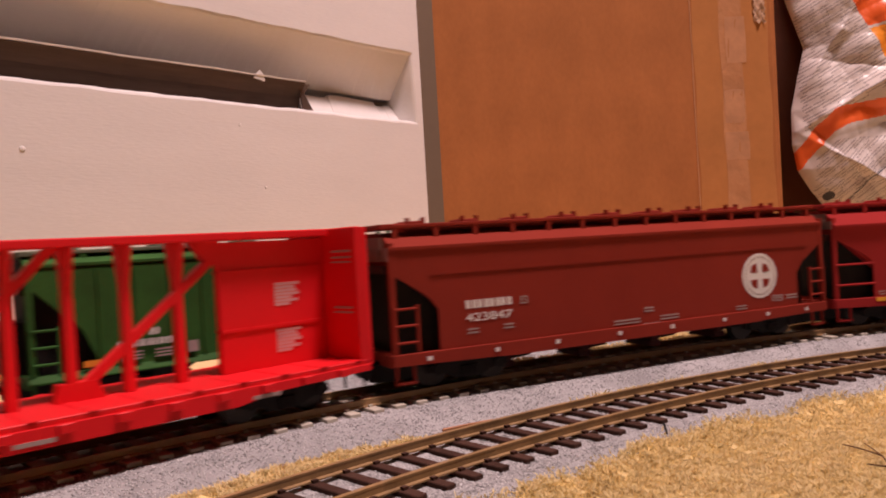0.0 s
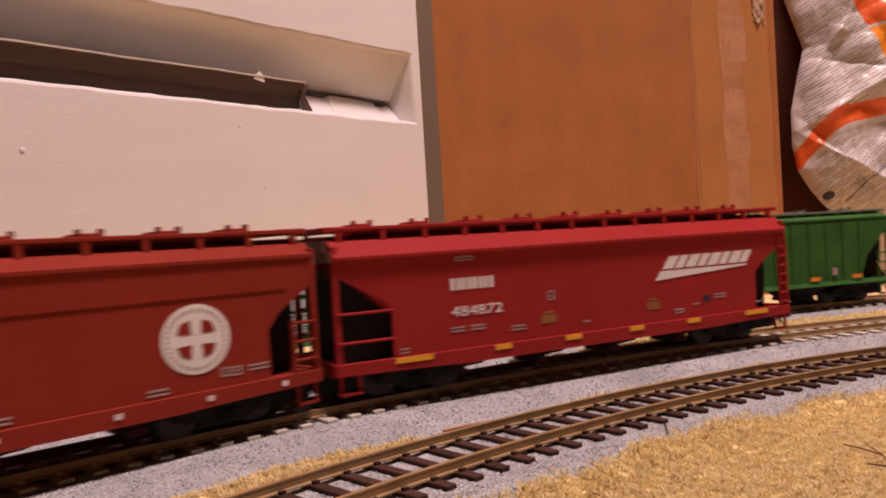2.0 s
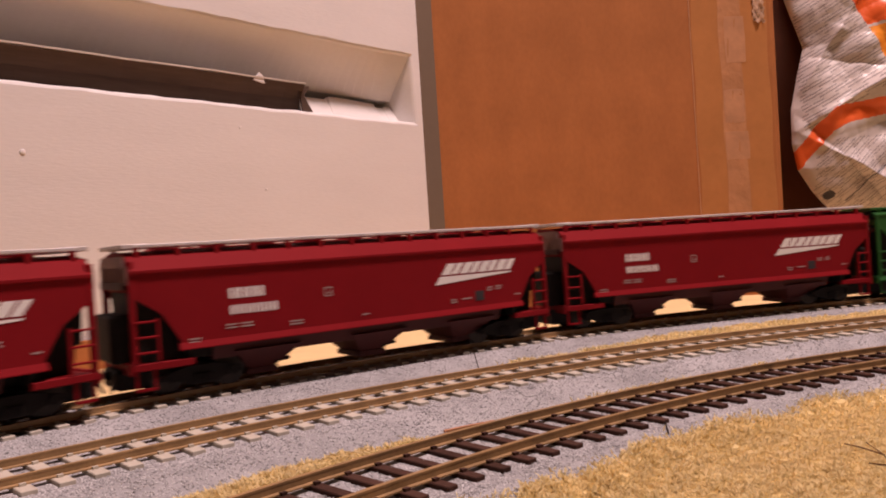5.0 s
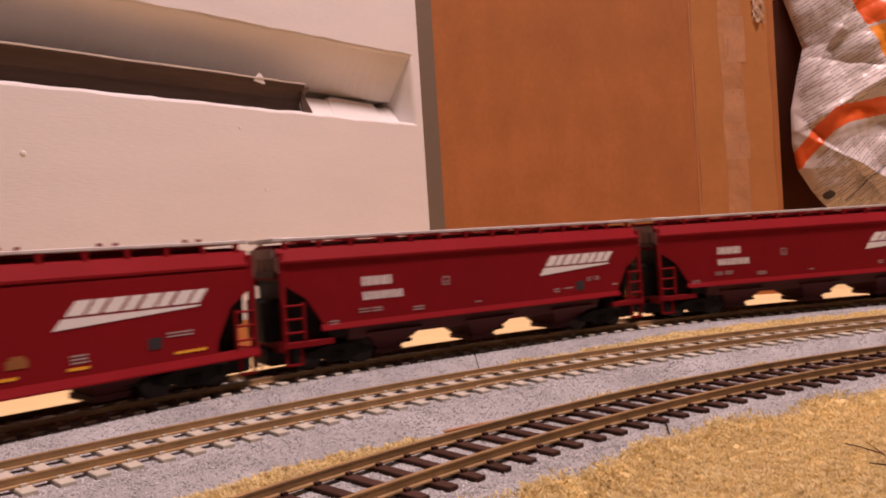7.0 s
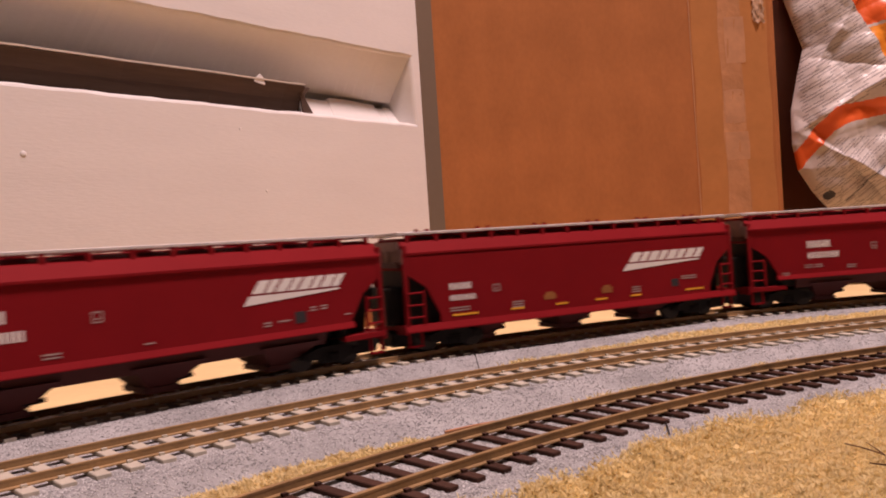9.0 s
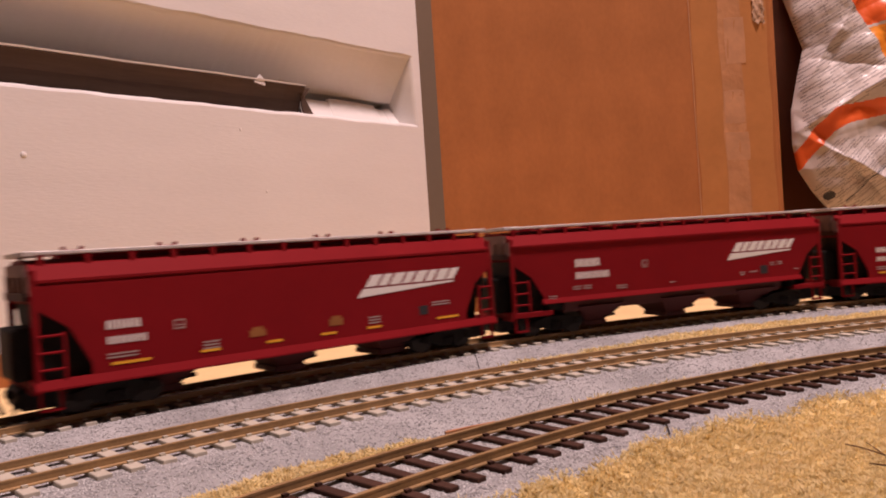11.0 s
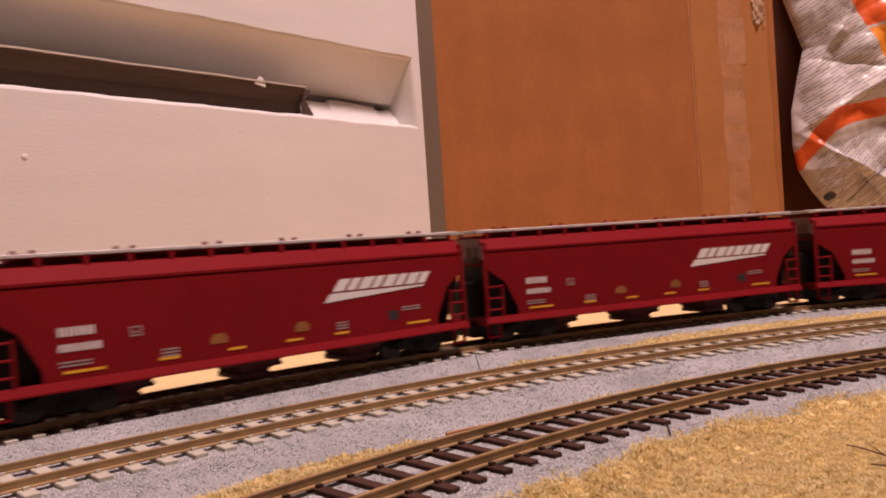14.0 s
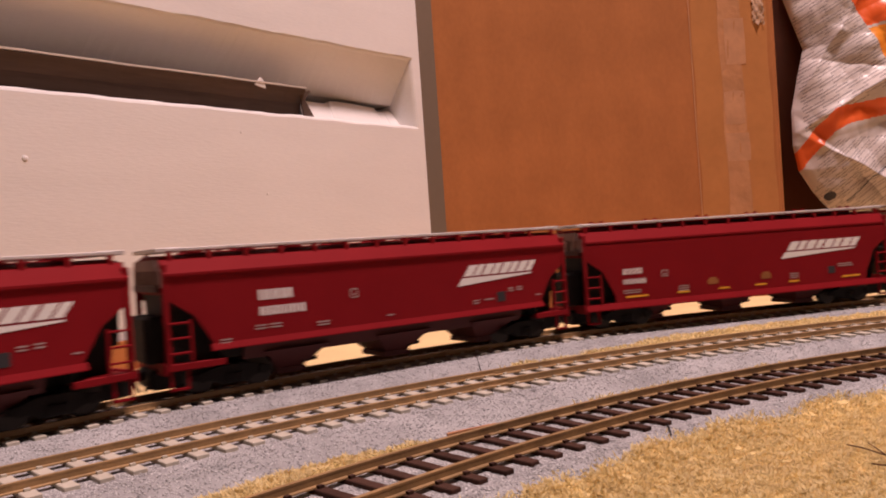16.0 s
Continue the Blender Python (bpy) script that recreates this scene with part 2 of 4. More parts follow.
def number(car, text, s0, z0, width, height, y=SIDE):
    cu = bpy.data.curves.new("number", "FONT")
    cu.body, cu.size, cu.extrude = text, 1.0, 0.004
    tmp = new("number", cu)
    me = bpy.data.meshes.new_from_object(tmp.evaluated_get(bpy.context.evaluated_depsgraph_get()))
    bpy.data.objects.remove(tmp)
    co = np.empty(len(me.vertices) * 3)
    me.vertices.foreach_get("co", co)
    co = co.reshape(-1, 3)
    lo, hi = co.min(0), co.max(0)
    x = s0 + (co[:, 0] - lo[0]) / (hi[0] - lo[0]) * width
    z = z0 + (co[:, 1] - lo[1]) / (hi[1] - lo[1]) * height
    yy = -y - 0.00018 + (hi[2] - co[:, 2]) / (hi[2] - lo[2]) * 0.00018
    me.vertices.foreach_set("co", np.stack([x, yy, z], 1).ravel())
    me.materials.append(M_WHITE)
    ob = new("number", me)
    ob.parent = car
    ob["label"] = "white painted car number"
    return ob


def swoosh_logo(car, s0, s1, z0, z1, y=SIDE):
    """A leaning four-block mark over a tapering wedge, as plain white shapes."""
    w, h = s1 - s0, z1 - z0
    zb = z0 + h * 0.47
    lean = h * 0.38
    left = s0 + w * 0.055
    step = (w - (left - s0) - lean) / 4
    for k in range(4):
        for u0, u1 in ((0.0, 0.44), (0.54, 0.88)):
            a, b = left + (k + u0) * step, left + (k + u1) * step
            bm = B()
            prism(bm, [(a, zb), (b, zb), (b + lean, z1), (a + lean, z1)], -y - 0.00016, -y + 0.0001)
            part("logo_bar", bm, M_WHITE, car, "white leaning bar")
    bm = B()
    prism(bm, [(s0 - w * 0.02, z0), (s1 - w * 0.10, zb - h * 0.15), (s1 - w * 0.09, zb - h * 0.08), (s0 + w * 0.035, zb - h * 0.08)], -y - 0.00016, -y + 0.0001)
    part("logo_wedge", bm, M_WHITE, car, "white tapering wedge stripe")


# ================= covered hopper =================
def hopper(label, paint, roof, HL=0.0885, bays=(-0.0490, -0.0040, 0.0405), bay_half=(0.0048, 0.0122), sill="flush", hatches=8, hatch_mat=None, ladder="rear", ribs=0, seam=0.0, roofz=0.0, walk_h=0.0032, cuts=((0.0728, 0.0165), (0.0785, 0.0285), 0.0350), end_mat=M_END, low=0.0020, group="cars of the far train", bay_mat=None, lip=0.0011, bay_w=0.0080, skirt=0.0122, eave=0.0):
    car = tagged(new("covered_hopper_car"), label, "freight car", group)
    car.rotation_mode = "QUATERNION"
    xe = HL - 0.0012
    cut = 0.0745
    # hopper core with long slope sheets under each end
    bm = B()
    prism(bm, [(-0.058, skirt), (0.058, skirt), (xe, cuts[2] + 0.002), (xe, 0.0436 + eave), (-xe, 0.0436 + eave), (-xe, cuts[2] + 0.002)], -SIDE + 0.0007, SIDE - 0.0007)
    # sloped upper side and roof, with a lip that overhangs the side
    e, yt = 0.0005, 0.0128
    zt, zr = 0.0488 + roofz, 0.0502 + roofz
    loft(bm, [[(sx * (xe + e), y, z) for y, z in ((-SIDE - lip, 0.0428 + eave), (-SIDE - lip, 0.0437 + eave), (-yt - 0.0008, zt - 0.0006), (-yt, zt), (-0.006, zr), (0.006, zr), (yt, zt), (yt + 0.0008, zt - 0.0006), (SIDE + lip, 0.0437 + eave), (SIDE + lip, 0.0428 + eave))] for sx in (-1, 1)])
    part("body", bm, paint, car)
    # side sheets, cut away below at both ends
    c0, c1, c2 = cuts
    ztop = (0.0436 if lip > 0.00045 else 0.0419) + eave
    for sy in (-1, 1):
        bm = B()
        prism(bm, [(-c0[0], skirt), (c0[0], skirt), c0, c1, (xe, c2), (xe, ztop), (-xe, ztop), (-xe, c2), (-c1[0], c1[1]), (-c0[0], c0[1])], sy * (SIDE - 0.0007), sy * SIDE)
        part("side_sheet", bm, paint, car)
    for sx in (-1, 1):
        bm = B()
        block(bm, sx * (xe - 0.001), sx * (xe + 0.0012), -SIDE, SIDE, c2 + 0.004, 0.0455)
        for y in (-0.0105, -0.0035, 0.0035, 0.0105):
            block(bm, sx * (xe + 0.0010), sx * (xe + 0.0020), y - 0.0007, y + 0.0007, c2 + 0.0045, 0.0450)
        block(bm, sx * (xe - 0.001), sx * (xe + 0.0016), -0.0128, 0.0128, 0.0450, zt)
        part("end_panel", bm, end_mat, car, "grimy brown end panel")
        # black plates and blocks added to stand in for the recess's shade
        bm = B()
        fill_spans = [(-0.0132, 0.0132)] if sx < 0 else [(y - 0.0005, y + 0.0005) for y in (-0.0085, 0.0, 0.0085)]
        for ya, yb in fill_spans:
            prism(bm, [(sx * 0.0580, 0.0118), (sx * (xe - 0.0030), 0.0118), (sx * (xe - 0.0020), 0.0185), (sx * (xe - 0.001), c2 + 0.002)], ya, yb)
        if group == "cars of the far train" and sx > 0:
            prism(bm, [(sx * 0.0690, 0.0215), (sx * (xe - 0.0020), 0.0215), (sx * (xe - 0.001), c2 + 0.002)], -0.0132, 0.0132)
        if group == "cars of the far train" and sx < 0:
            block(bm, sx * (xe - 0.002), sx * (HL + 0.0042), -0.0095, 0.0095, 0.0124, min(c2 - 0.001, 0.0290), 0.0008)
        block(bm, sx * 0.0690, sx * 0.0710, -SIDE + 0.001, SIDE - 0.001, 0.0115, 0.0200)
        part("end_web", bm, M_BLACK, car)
        bm = B()
        block(bm, sx * (HL - 0.0120), sx * (HL + 0.0030), -0.0085, 0.0085, 0.0030, 0.0100, 0.0010)
        rod(bm, (sx * (HL + 0.0022), -0.0090, 0.0095), (sx * (HL + 0.0045), -0.0095, 0.0040), 0.0006)
        part("coupler_pocket", bm, M_BLACK, car)
    if ribs:
        xs = [-cut + 0.006 + k * (2 * cut - 0.012) / (ribs - 1) for k in range(ribs)]
        for sy in (-1, 1):
            bm = B()
            block(bm, -0.0004, 0.0004, sy * SIDE, sy * (SIDE + 0.0005), 0.0135, 0.0428 + eave - (0.0010 if lip < 0.0006 else 0.0))
            one = part("side_rib", bm, paint, car)
            one.matrix_basis = pose(xs[0], 0, 0)
            for x in xs[1:]:
                again(one, pose(x, 0, 0))
    if seam:
        bm = B()
        for s in (-1, 1):
            block(bm, -cut - 0.004, cut + 0.008, s * (SIDE - 0.0001), s * (SIDE + 0.00028), seam - 0.0004, seam + 0.0004)
        part("side_rail", bm, paint, car)
    # end posts, cross beams, platform
    for sx in (-1, 1):
        for sy in (-1, 1):
            bm = B()
            block(bm, sx * (HL - 0.0022), sx * (HL - 0.0002), sy * (SIDE - 0.0012), sy * (SIDE + 0.0002), 0.0110, 0.0470, 0.0002)
            part("corner_post", bm, paint, car)
        bm = B()
        block(bm, sx * (cut - 0.002), sx * HL, -SIDE + 0.0006, SIDE - 0.0006, 0.0098, 0.0122, 0.0002)
        block(bm, sx * (HL - 0.001), sx * (HL + 0.0006), -SIDE, SIDE, 0.0088, 0.0128, 0.0002)
        part("end_platform", bm, paint, car)
        bm = B()
        prism(bm, [(sx * 0.0760, 0.0122), (sx * 0.0775, 0.0122), (sx * 0.0845, 0.0375), (sx * 0.0830, 0.0375)], -0.0016, 0.0016)
        block(bm, sx * (xe - 0.0006), sx * (xe + 0.0020), -0.0140, 0.0140, 0.0375, 0.0400)
        rod(bm, (sx * 0.0815, 0.004, 0.0122), (sx * 0.0815, 0.004, 0.0330), 0.0010)
        bmesh.ops.create_uvsphere(bm, u_segments=10, v_segments=6, radius=0.0030, matrix=Matrix.Translation((sx * 0.0815, -0.006, 0.0165)))
        part("end_frame", bm, M_SHADED_RED, car)
    # ladders
    def rungs(x0, x1, sy, zs, stile=True):
        bm = B()
        for z in zs:
            rod(bm, (x0, sy * (SIDE + 0.0003), z), (x1, sy * (SIDE + 0.0003), z), 0.00042)
        if stile:
            for x in (x0, x1):
                block(bm, x - 0.0004, x + 0.0004, sy * (SIDE - 0.0004), sy * (SIDE + 0.0006), zs[0] - 0.003, zs[-1] + 0.001)
        part("ladder", bm, paint, car)
    for sy in (-1, 1):
        if ladder == "wide":
            rungs(-HL + 0.0010, -cut + 0.0004, sy, [0.0185, 0.0270], False)
            rungs(HL - 0.0045, HL - 0.0006, sy, [0.0105 + 0.0037 * k for k in range(9)])
        else:
            rungs(-HL + 0.0010, -HL + 0.0085, sy, [0.0160, 0.0212, 0.0264])
            rungs(HL - 0.0085, HL - 0.0010, sy, [0.0160, 0.0212, 0.0264])
        for sx in (-1, 1):
            bm = B()
            for x in (HL - 0.0070, HL - 0.0015):
                block(bm, sx * x - 0.0004, sx * x + 0.0004, sy * (SIDE - 0.0012), sy * (SIDE - 0.0004), 0.0032, 0.0100)
            block(bm, sx * (HL - 0.0074), sx * (HL - 0.0011), sy * (SIDE - 0.0016), sy * SIDE, 0.0032, 0.0040)
            part("step", bm, paint, car)
    # side sills
    for sy in (-1, 1):
        bm = B()
        if sill == "belly":
            prism(bm, [(-HL, 0.0090), (-0.060, 0.0084), (-0.052, 0.0080), (0.052, 0.0080), (0.060, 0.0084), (HL, 0.0090), (HL, 0.0126), (-HL, 0.0126)], sy * (SIDE - 0.0010), sy * (SIDE + 0.0007), 0.0002)
            part("side_sill", bm, paint, car)
        elif sill == "stub":
            # a flanged lower edge along the side, and low stub sills at both ends
            loft(bm, [[(x, sy * y, z + skirt - 0.0103) for y, z in ((SIDE - 0.0012, 0.0099), (SIDE + 0.0009, 0.0099), (SIDE + 0.0009, 0.0103), (SIDE, 0.0124), (SIDE - 0.0012, 0.0124))] for x in (-0.0735, 0.0735)])
            part("side_sill", bm, paint, car)
            for sx in (-1, 1):
                bm = B()
                block(bm, sx * 0.0690, sx * HL, sy * (SIDE - 0.0012), sy * (SIDE + 0.0004), 0.0101, 0.0124, 0.0002)
                part("stub_sill", bm, paint, car)
        elif sill == "angle":
            loft(bm, [[(x, sy * y, z) for y, z in ((SIDE - 0.0010, 0.0096), (SIDE + 0.0013, 0.0096), (SIDE + 0.0013, 0.0102), (SIDE + 0.0002, 0.0128), (SIDE - 0.0010, 0.0128))] for x in (-HL, HL)])
            part("side_sill", bm, paint, car)
        else:
            loft(bm, [[(x, sy * y, z) for y, z in ((SIDE - 0.0012, 0.0103), (SIDE + 0.0009, 0.0103), (SIDE + 0.0009, 0.0107), (SIDE, 0.0127), (SIDE - 0.0012, 0.0127))] for x in (-HL, HL)])
            part("side_sill", bm, paint, car)
    # centre sill and discharge bays
    bm = B()
    block(bm, -HL, HL, -0.0032, 0.0032, 0.0098, 0.0122)
    part("centre_sill", bm, M_BLACK, car)
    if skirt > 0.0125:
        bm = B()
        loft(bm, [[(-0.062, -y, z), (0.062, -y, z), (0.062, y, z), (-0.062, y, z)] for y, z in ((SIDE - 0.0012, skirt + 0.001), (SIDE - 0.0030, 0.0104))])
        part("hopper_floor", bm, bay_mat or M_SHADED_RED, car)
    for b in bays:
        bm = B()
        h0, h1 = bay_half
        loft(bm, [[(b - h1, -SIDE + 0.001, 0.0124), (b + h1, -SIDE + 0.001, 0.0124), (b + h1, SIDE - 0.001, 0.0124), (b - h1, SIDE - 0.001, 0.0124)],
                  [(b - h0, -bay_w, 0.0042), (b + h0, -bay_w, 0.0042), (b + h0, bay_w, 0.0042), (b - h0, bay_w, 0.0042)],
                  [(b - h0 - 0.001, -bay_w - 0.0005, 0.0042), (b + h0 + 0.001, -bay_w - 0.0005, 0.0042), (b + h0 + 0.001, bay_w + 0.0005, 0.0042), (b - h0 - 0.001, bay_w + 0.0005, 0.0042)],
                  [(b - h0 - 0.001, -bay_w - 0.0005, 0.0022), (b + h0 + 0.001, -bay_w - 0.0005, 0.0022), (b + h0 + 0.001, bay_w + 0.0005, 0.0022), (b - h0 - 0.001, bay_w + 0.0005, 0.0022)]])
        bay = part("discharge_bay", bm, bay_mat or M_SHADED_RED, car)
        bm = B()
        rod(bm, (b + h0 - 0.0012, -0.0092, 0.0062), (b + h0 + 0.0050, -0.0092, 0.0066), 0.0008, 8)
        part("gate_crank", bm, M_BLACK, bay)
    # roof walk on short posts
    zw = zt + walk_h
    for sy in (-1, 1):
        bm = B()
        block(bm, -HL + 0.003, HL - 0.003, sy * 0.0054, sy * 0.0138, zw - 0.0006, zw + 0.0006, 0.0002)
        walkway = part("roof_walk", bm, roof, car, "" if roof is paint else "pale grey metal walkway")
        k = 14
        bm = B()
        block(bm, -0.0008, 0.0008, sy * 0.0124, sy * 0.0137, zt - 0.0016, zw - 0.0005)
        one = part("walk_post", bm, paint, walkway)
        for i in range(k):
            m = pose(-xe + 0.003 + i * (2 * xe - 0.006) / (k - 1), 0, 0)
            if i:
                again(one, m)
            else:
                one.matrix_basis = m
    for sx in (-1, 1):
        bm = B()
        block(bm, sx * (HL - 0.0075), sx * (HL + 0.0004), -0.0136, 0.0136, zw - 0.0008, zw + 0.0008, 0.0002)
        part("end_walk", bm, roof, car)
    # hatches
    hm = hatch_mat or paint
    if hatches:
        bm = B()
        block(bm, -xe + 0.010, xe - 0.010, -0.0052, 0.0052, zr - 0.0004, zr + 0.0026 - low, 0.0005)
        hatch = part("hatch_cover", bm, hm, car)
        for i in range(hatches):
            x = -xe + 0.014 + i * (2 * xe - 0.028) / (hatches - 1)
            bm = B()
            block(bm, x - 0.0026, x + 0.0026, -0.0050, 0.0050, zr + 0.0018 - low, zr + 0.0036 - low, 0.0004)
            for dx in (-0.0030, 0.0022):
                block(bm, x + dx, x + dx + 0.0010, -0.0050, -0.0036, zr + 0.0020 - low, zr + 0.0046 - low)
            part("hatch_latch", bm, hm, hatch)
    for x in (-0.0655, 0.0655):
        truck(car, x)
    for x in (-HL - 0.0006, HL + 0.0006):
        coupler(car, x)
    return car


def strips(car, spans, z0, z1, mat, label, y):
    for a, b in spans:
        bm = B()
        decal(bm, a, b, z0, z1, y=y)
        part("reflector", bm, mat, car, label)


def rows_of_print(car, spots, y=SIDE, mat=None):
    """Small lines of print that are too fine to read."""
    bm = B()
    for s, z, w, n in spots:
        for k in range(n):
            decal(bm, s, s + w, z - k * 0.0011 - 0.0005, z - k * 0.0011, y=y)
    part("small_print", bm, mat or M_PALE, car, "fine pale stencilled lines")["kind"] = "stuff"


def car_red_plain():
    car = hopper("crimson covered hopper car with white wedge logo and grey roof walk", M_CRIMSON, M_GREY, sill="stub", hatches=9, skirt=0.0158, lip=0.0007, bays=(-0.0425, 0.0025, 0.0470), cuts=((0.0728, 0.0185), (0.0785, 0.0285), 0.0350))
    swoosh_logo(car, 0.0290, 0.0718, 0.0287, 0.0375)
    lettering("reporting_mark", car, M_WHITE, [(-0.0563 + k * 0.0032, -0.0535 + k * 0.0032, 0.0316, 0.0353) for k in range(4)], "white reporting mark as blocks")
    lettering("car_number", car, M_WHITE, [(-0.0562 + k * 0.0029, -0.0538 + k * 0.0029, 0.0259, 0.0291) for k in range(6)], "white car number as blocks")
    lettering("stencil_box", car, M_PALE, [(-0.0210, -0.0179, 0.0289, 0.0325)], "pale square stencil")
    lettering("data_panel", car, M_PANEL, [(0.0480, 0.0525, 0.0202, 0.0245)], "black data panel")
    rows_of_print(car, [(-0.0581, 0.0226, 0.0042, 2), (-0.0527, 0.0226, 0.0042, 2), (-0.0350, 0.0212, 0.0050, 2), (-0.0060, 0.0205, 0.0030, 1), (0.0353, 0.0220, 0.0030, 2), (0.0410, 0.0220, 0.0050, 1), (0.0543, 0.0258, 0.0028, 2), (0.0590, 0.0260, 0.0028, 2), (0.0695, 0.0215, 0.0028, 1), (-0.0705, 0.0190, 0.0040, 2)])
    return car


def car_red_striped():
    car = hopper("crimson covered hopper car with yellow reflector dashes along its sill", M_CRIMSON, M_GREY, sill="angle", hatches=6, low=0.0008, lip=0.0002)
    swoosh_logo(car, 0.0215, 0.0715, 0.0275, 0.0362)
    lettering("reporting_mark", car, M_WHITE, [(-0.0682 + k * 0.0026, -0.0661 + k * 0.0026, 0.0264, 0.0292) for k in range(4)], "white reporting mark as blocks")
    lettering("car_number", car, M_WHITE, [(-0.0682 + k * 0.0020, -0.0666 + k * 0.0020, 0.0216, 0.0240) for k in range(6)], "white car number as blocks")
    lettering("stencil_box", car, M_PALE, [(-0.0480, -0.0446, 0.0240, 0.0272)], "pale square stencil")
    lettering("data_panel", car, M_PANEL, [(0.0487, 0.0530, 0.0176, 0.0214)], "black data panel")
    strips(car, [(-0.0674, -0.0558), (-0.0398, -0.0334), (-0.0169, -0.0109), (0.0043, 0.0106), (0.0241, 0.0302), (0.0572, 0.0685)], 0.0148, 0.0157, M_YELLOW, "narrow yellow reflector", SIDE)
    lettering("gold_stencil", car, M_GOLD, [(-0.0228, -0.0170, 0.0178, 0.0202), (0.0080, 0.0136, 0.0180, 0.0206), (-0.0218, -0.0180, 0.0202, 0.0212), (0.0090, 0.0126, 0.0206, 0.0216)], "dull gold stencil")
    rows_of_print(car, [(-0.0684, 0.0186, 0.0090, 2), (-0.0390, 0.0185, 0.0055, 3), (0.0250, 0.0195, 0.0050, 3), (0.0550, 0.0225, 0.0090, 2)])
    return car


def car_green():
    car = hopper("clean green covered hopper car with white block logo", M_GREEN, M_GREEN, sill="flush", hatches=0, eave=0.0034, lip=0.0003, walk_h=0.0016, cuts=((0.0722, 0.0180), (0.0755, 0.0280), 0.0405), end_mat=M_BLACK, bay_mat=M_BLACK)
    # logo: a block mark of plain white shapes over two rules
    bm = B()
    a, z = -0.0520, 0.0242
    prism(bm, [(a, z), (a + 0.0150, z), (a + 0.0165, z + 0.0020), (a + 0.0160, z + 0.0042), (a + 0.0020, z + 0.0036)], -SIDE - 0.00016, -SIDE + 0.0001)
    prism(bm, [(a + 0.0040, z + 0.0060), (a + 0.0165, z + 0.0058), (a + 0.0178, z + 0.0080), (a + 0.0168, z + 0.0104), (a + 0.0045, z + 0.0104), (a + 0.0030, z + 0.0075)], -SIDE - 0.00016, -SIDE + 0.0001)
    prism(bm, [(a + 0.0075, z + 0.0030), (a + 0.0125, z + 0.0030), (a + 0.0115, z + 0.0064), (a + 0.0095, z + 0.0064)], -SIDE - 0.00018, -SIDE + 0.0001)
    part("logo", bm, M_WHITE, car, "white block mark")
    lettering("rule", car, M_WHITE, [(-0.0600, -0.0335, 0.0224, 0.0229), (-0.0600, -0.0335, 0.0183, 0.0188), (-0.0600, -0.0335, 0.0150, 0.0155)])
    lettering("car_number", car, M_WHITE, [(-0.0595 + k * 0.0042, -0.0568 + k * 0.0042, 0.0194, 0.0218) for k in range(6)], "white car number as blocks")
    lettering("data_panel", car, M_PALE, [(-0.0250, -0.0215, 0.0205, 0.0232), (-0.0250, -0.0225, 0.0170, 0.0188), (0.0080, 0.0130, 0.0150, 0.0172), (0.0080, 0.0118, 0.0128, 0.0140), (0.0630, 0.0680, 0.0185, 0.0212), (0.0600, 0.0640, 0.0125, 0.0168)])
    rows_of_print(car, [(-0.0690, 0.0170, 0.0050, 3), (-0.0580, 0.0176, 0.0060, 2), (-0.0420, 0.0176, 0.0060, 2), (-0.0020, 0.0152, 0.0060, 1), (0.0160, 0.0152, 0.0060, 1), (0.0360, 0.0142, 0.0030, 2)], mat=M_WHITE)
    return car


def car_green_old():
    car = hopper("weathered green ribbed covered hopper car with grey roof", M_GREEN_OLD, M_GREEN_GREY, sill="flush", hatches=6, hatch_mat=M_GREEN_GREY, ribs=14, eave=0.0030, lip=0.0003, walk_h=0.0014, cuts=((0.0700, 0.0165), (0.0735, 0.0255), 0.0400), end_mat=M_BLACK, bay_mat=M_BLACK)
    strips(car, [(-0.0740, -0.0680), (0.0362, 0.0422), (0.0625, 0.0685)], 0.0136, 0.0156, M_ORANGE_REF, "orange reflector", SIDE + 0.0007)
    lettering("car_number", car, M_WHITE, [(-0.0640 + k * 0.0030, -0.0618 + k * 0.0030, 0.0182, 0.0204) for k in range(6)], "white car number as blocks", y=SIDE + 0.0007)
    lettering("reporting_mark", car, M_WHITE, [(-0.0605, -0.0578, 0.0216, 0.0238), (-0.0545, -0.0518, 0.0216, 0.0238)], y=SIDE + 0.0007)
    lettering("stencil", car, M_PALE, [(0.0020, 0.0062, 0.0150, 0.0190), (-0.0430, -0.0395, 0.0142, 0.0180), (0.0500, 0.0530, 0.0160, 0.0200)], y=SIDE + 0.0007)
    rows_of_print(car, [(-0.0630, 0.0168, 0.0060, 3), (-0.0530, 0.0168, 0.0060, 3)], y=SIDE + 0.0007)
    return car


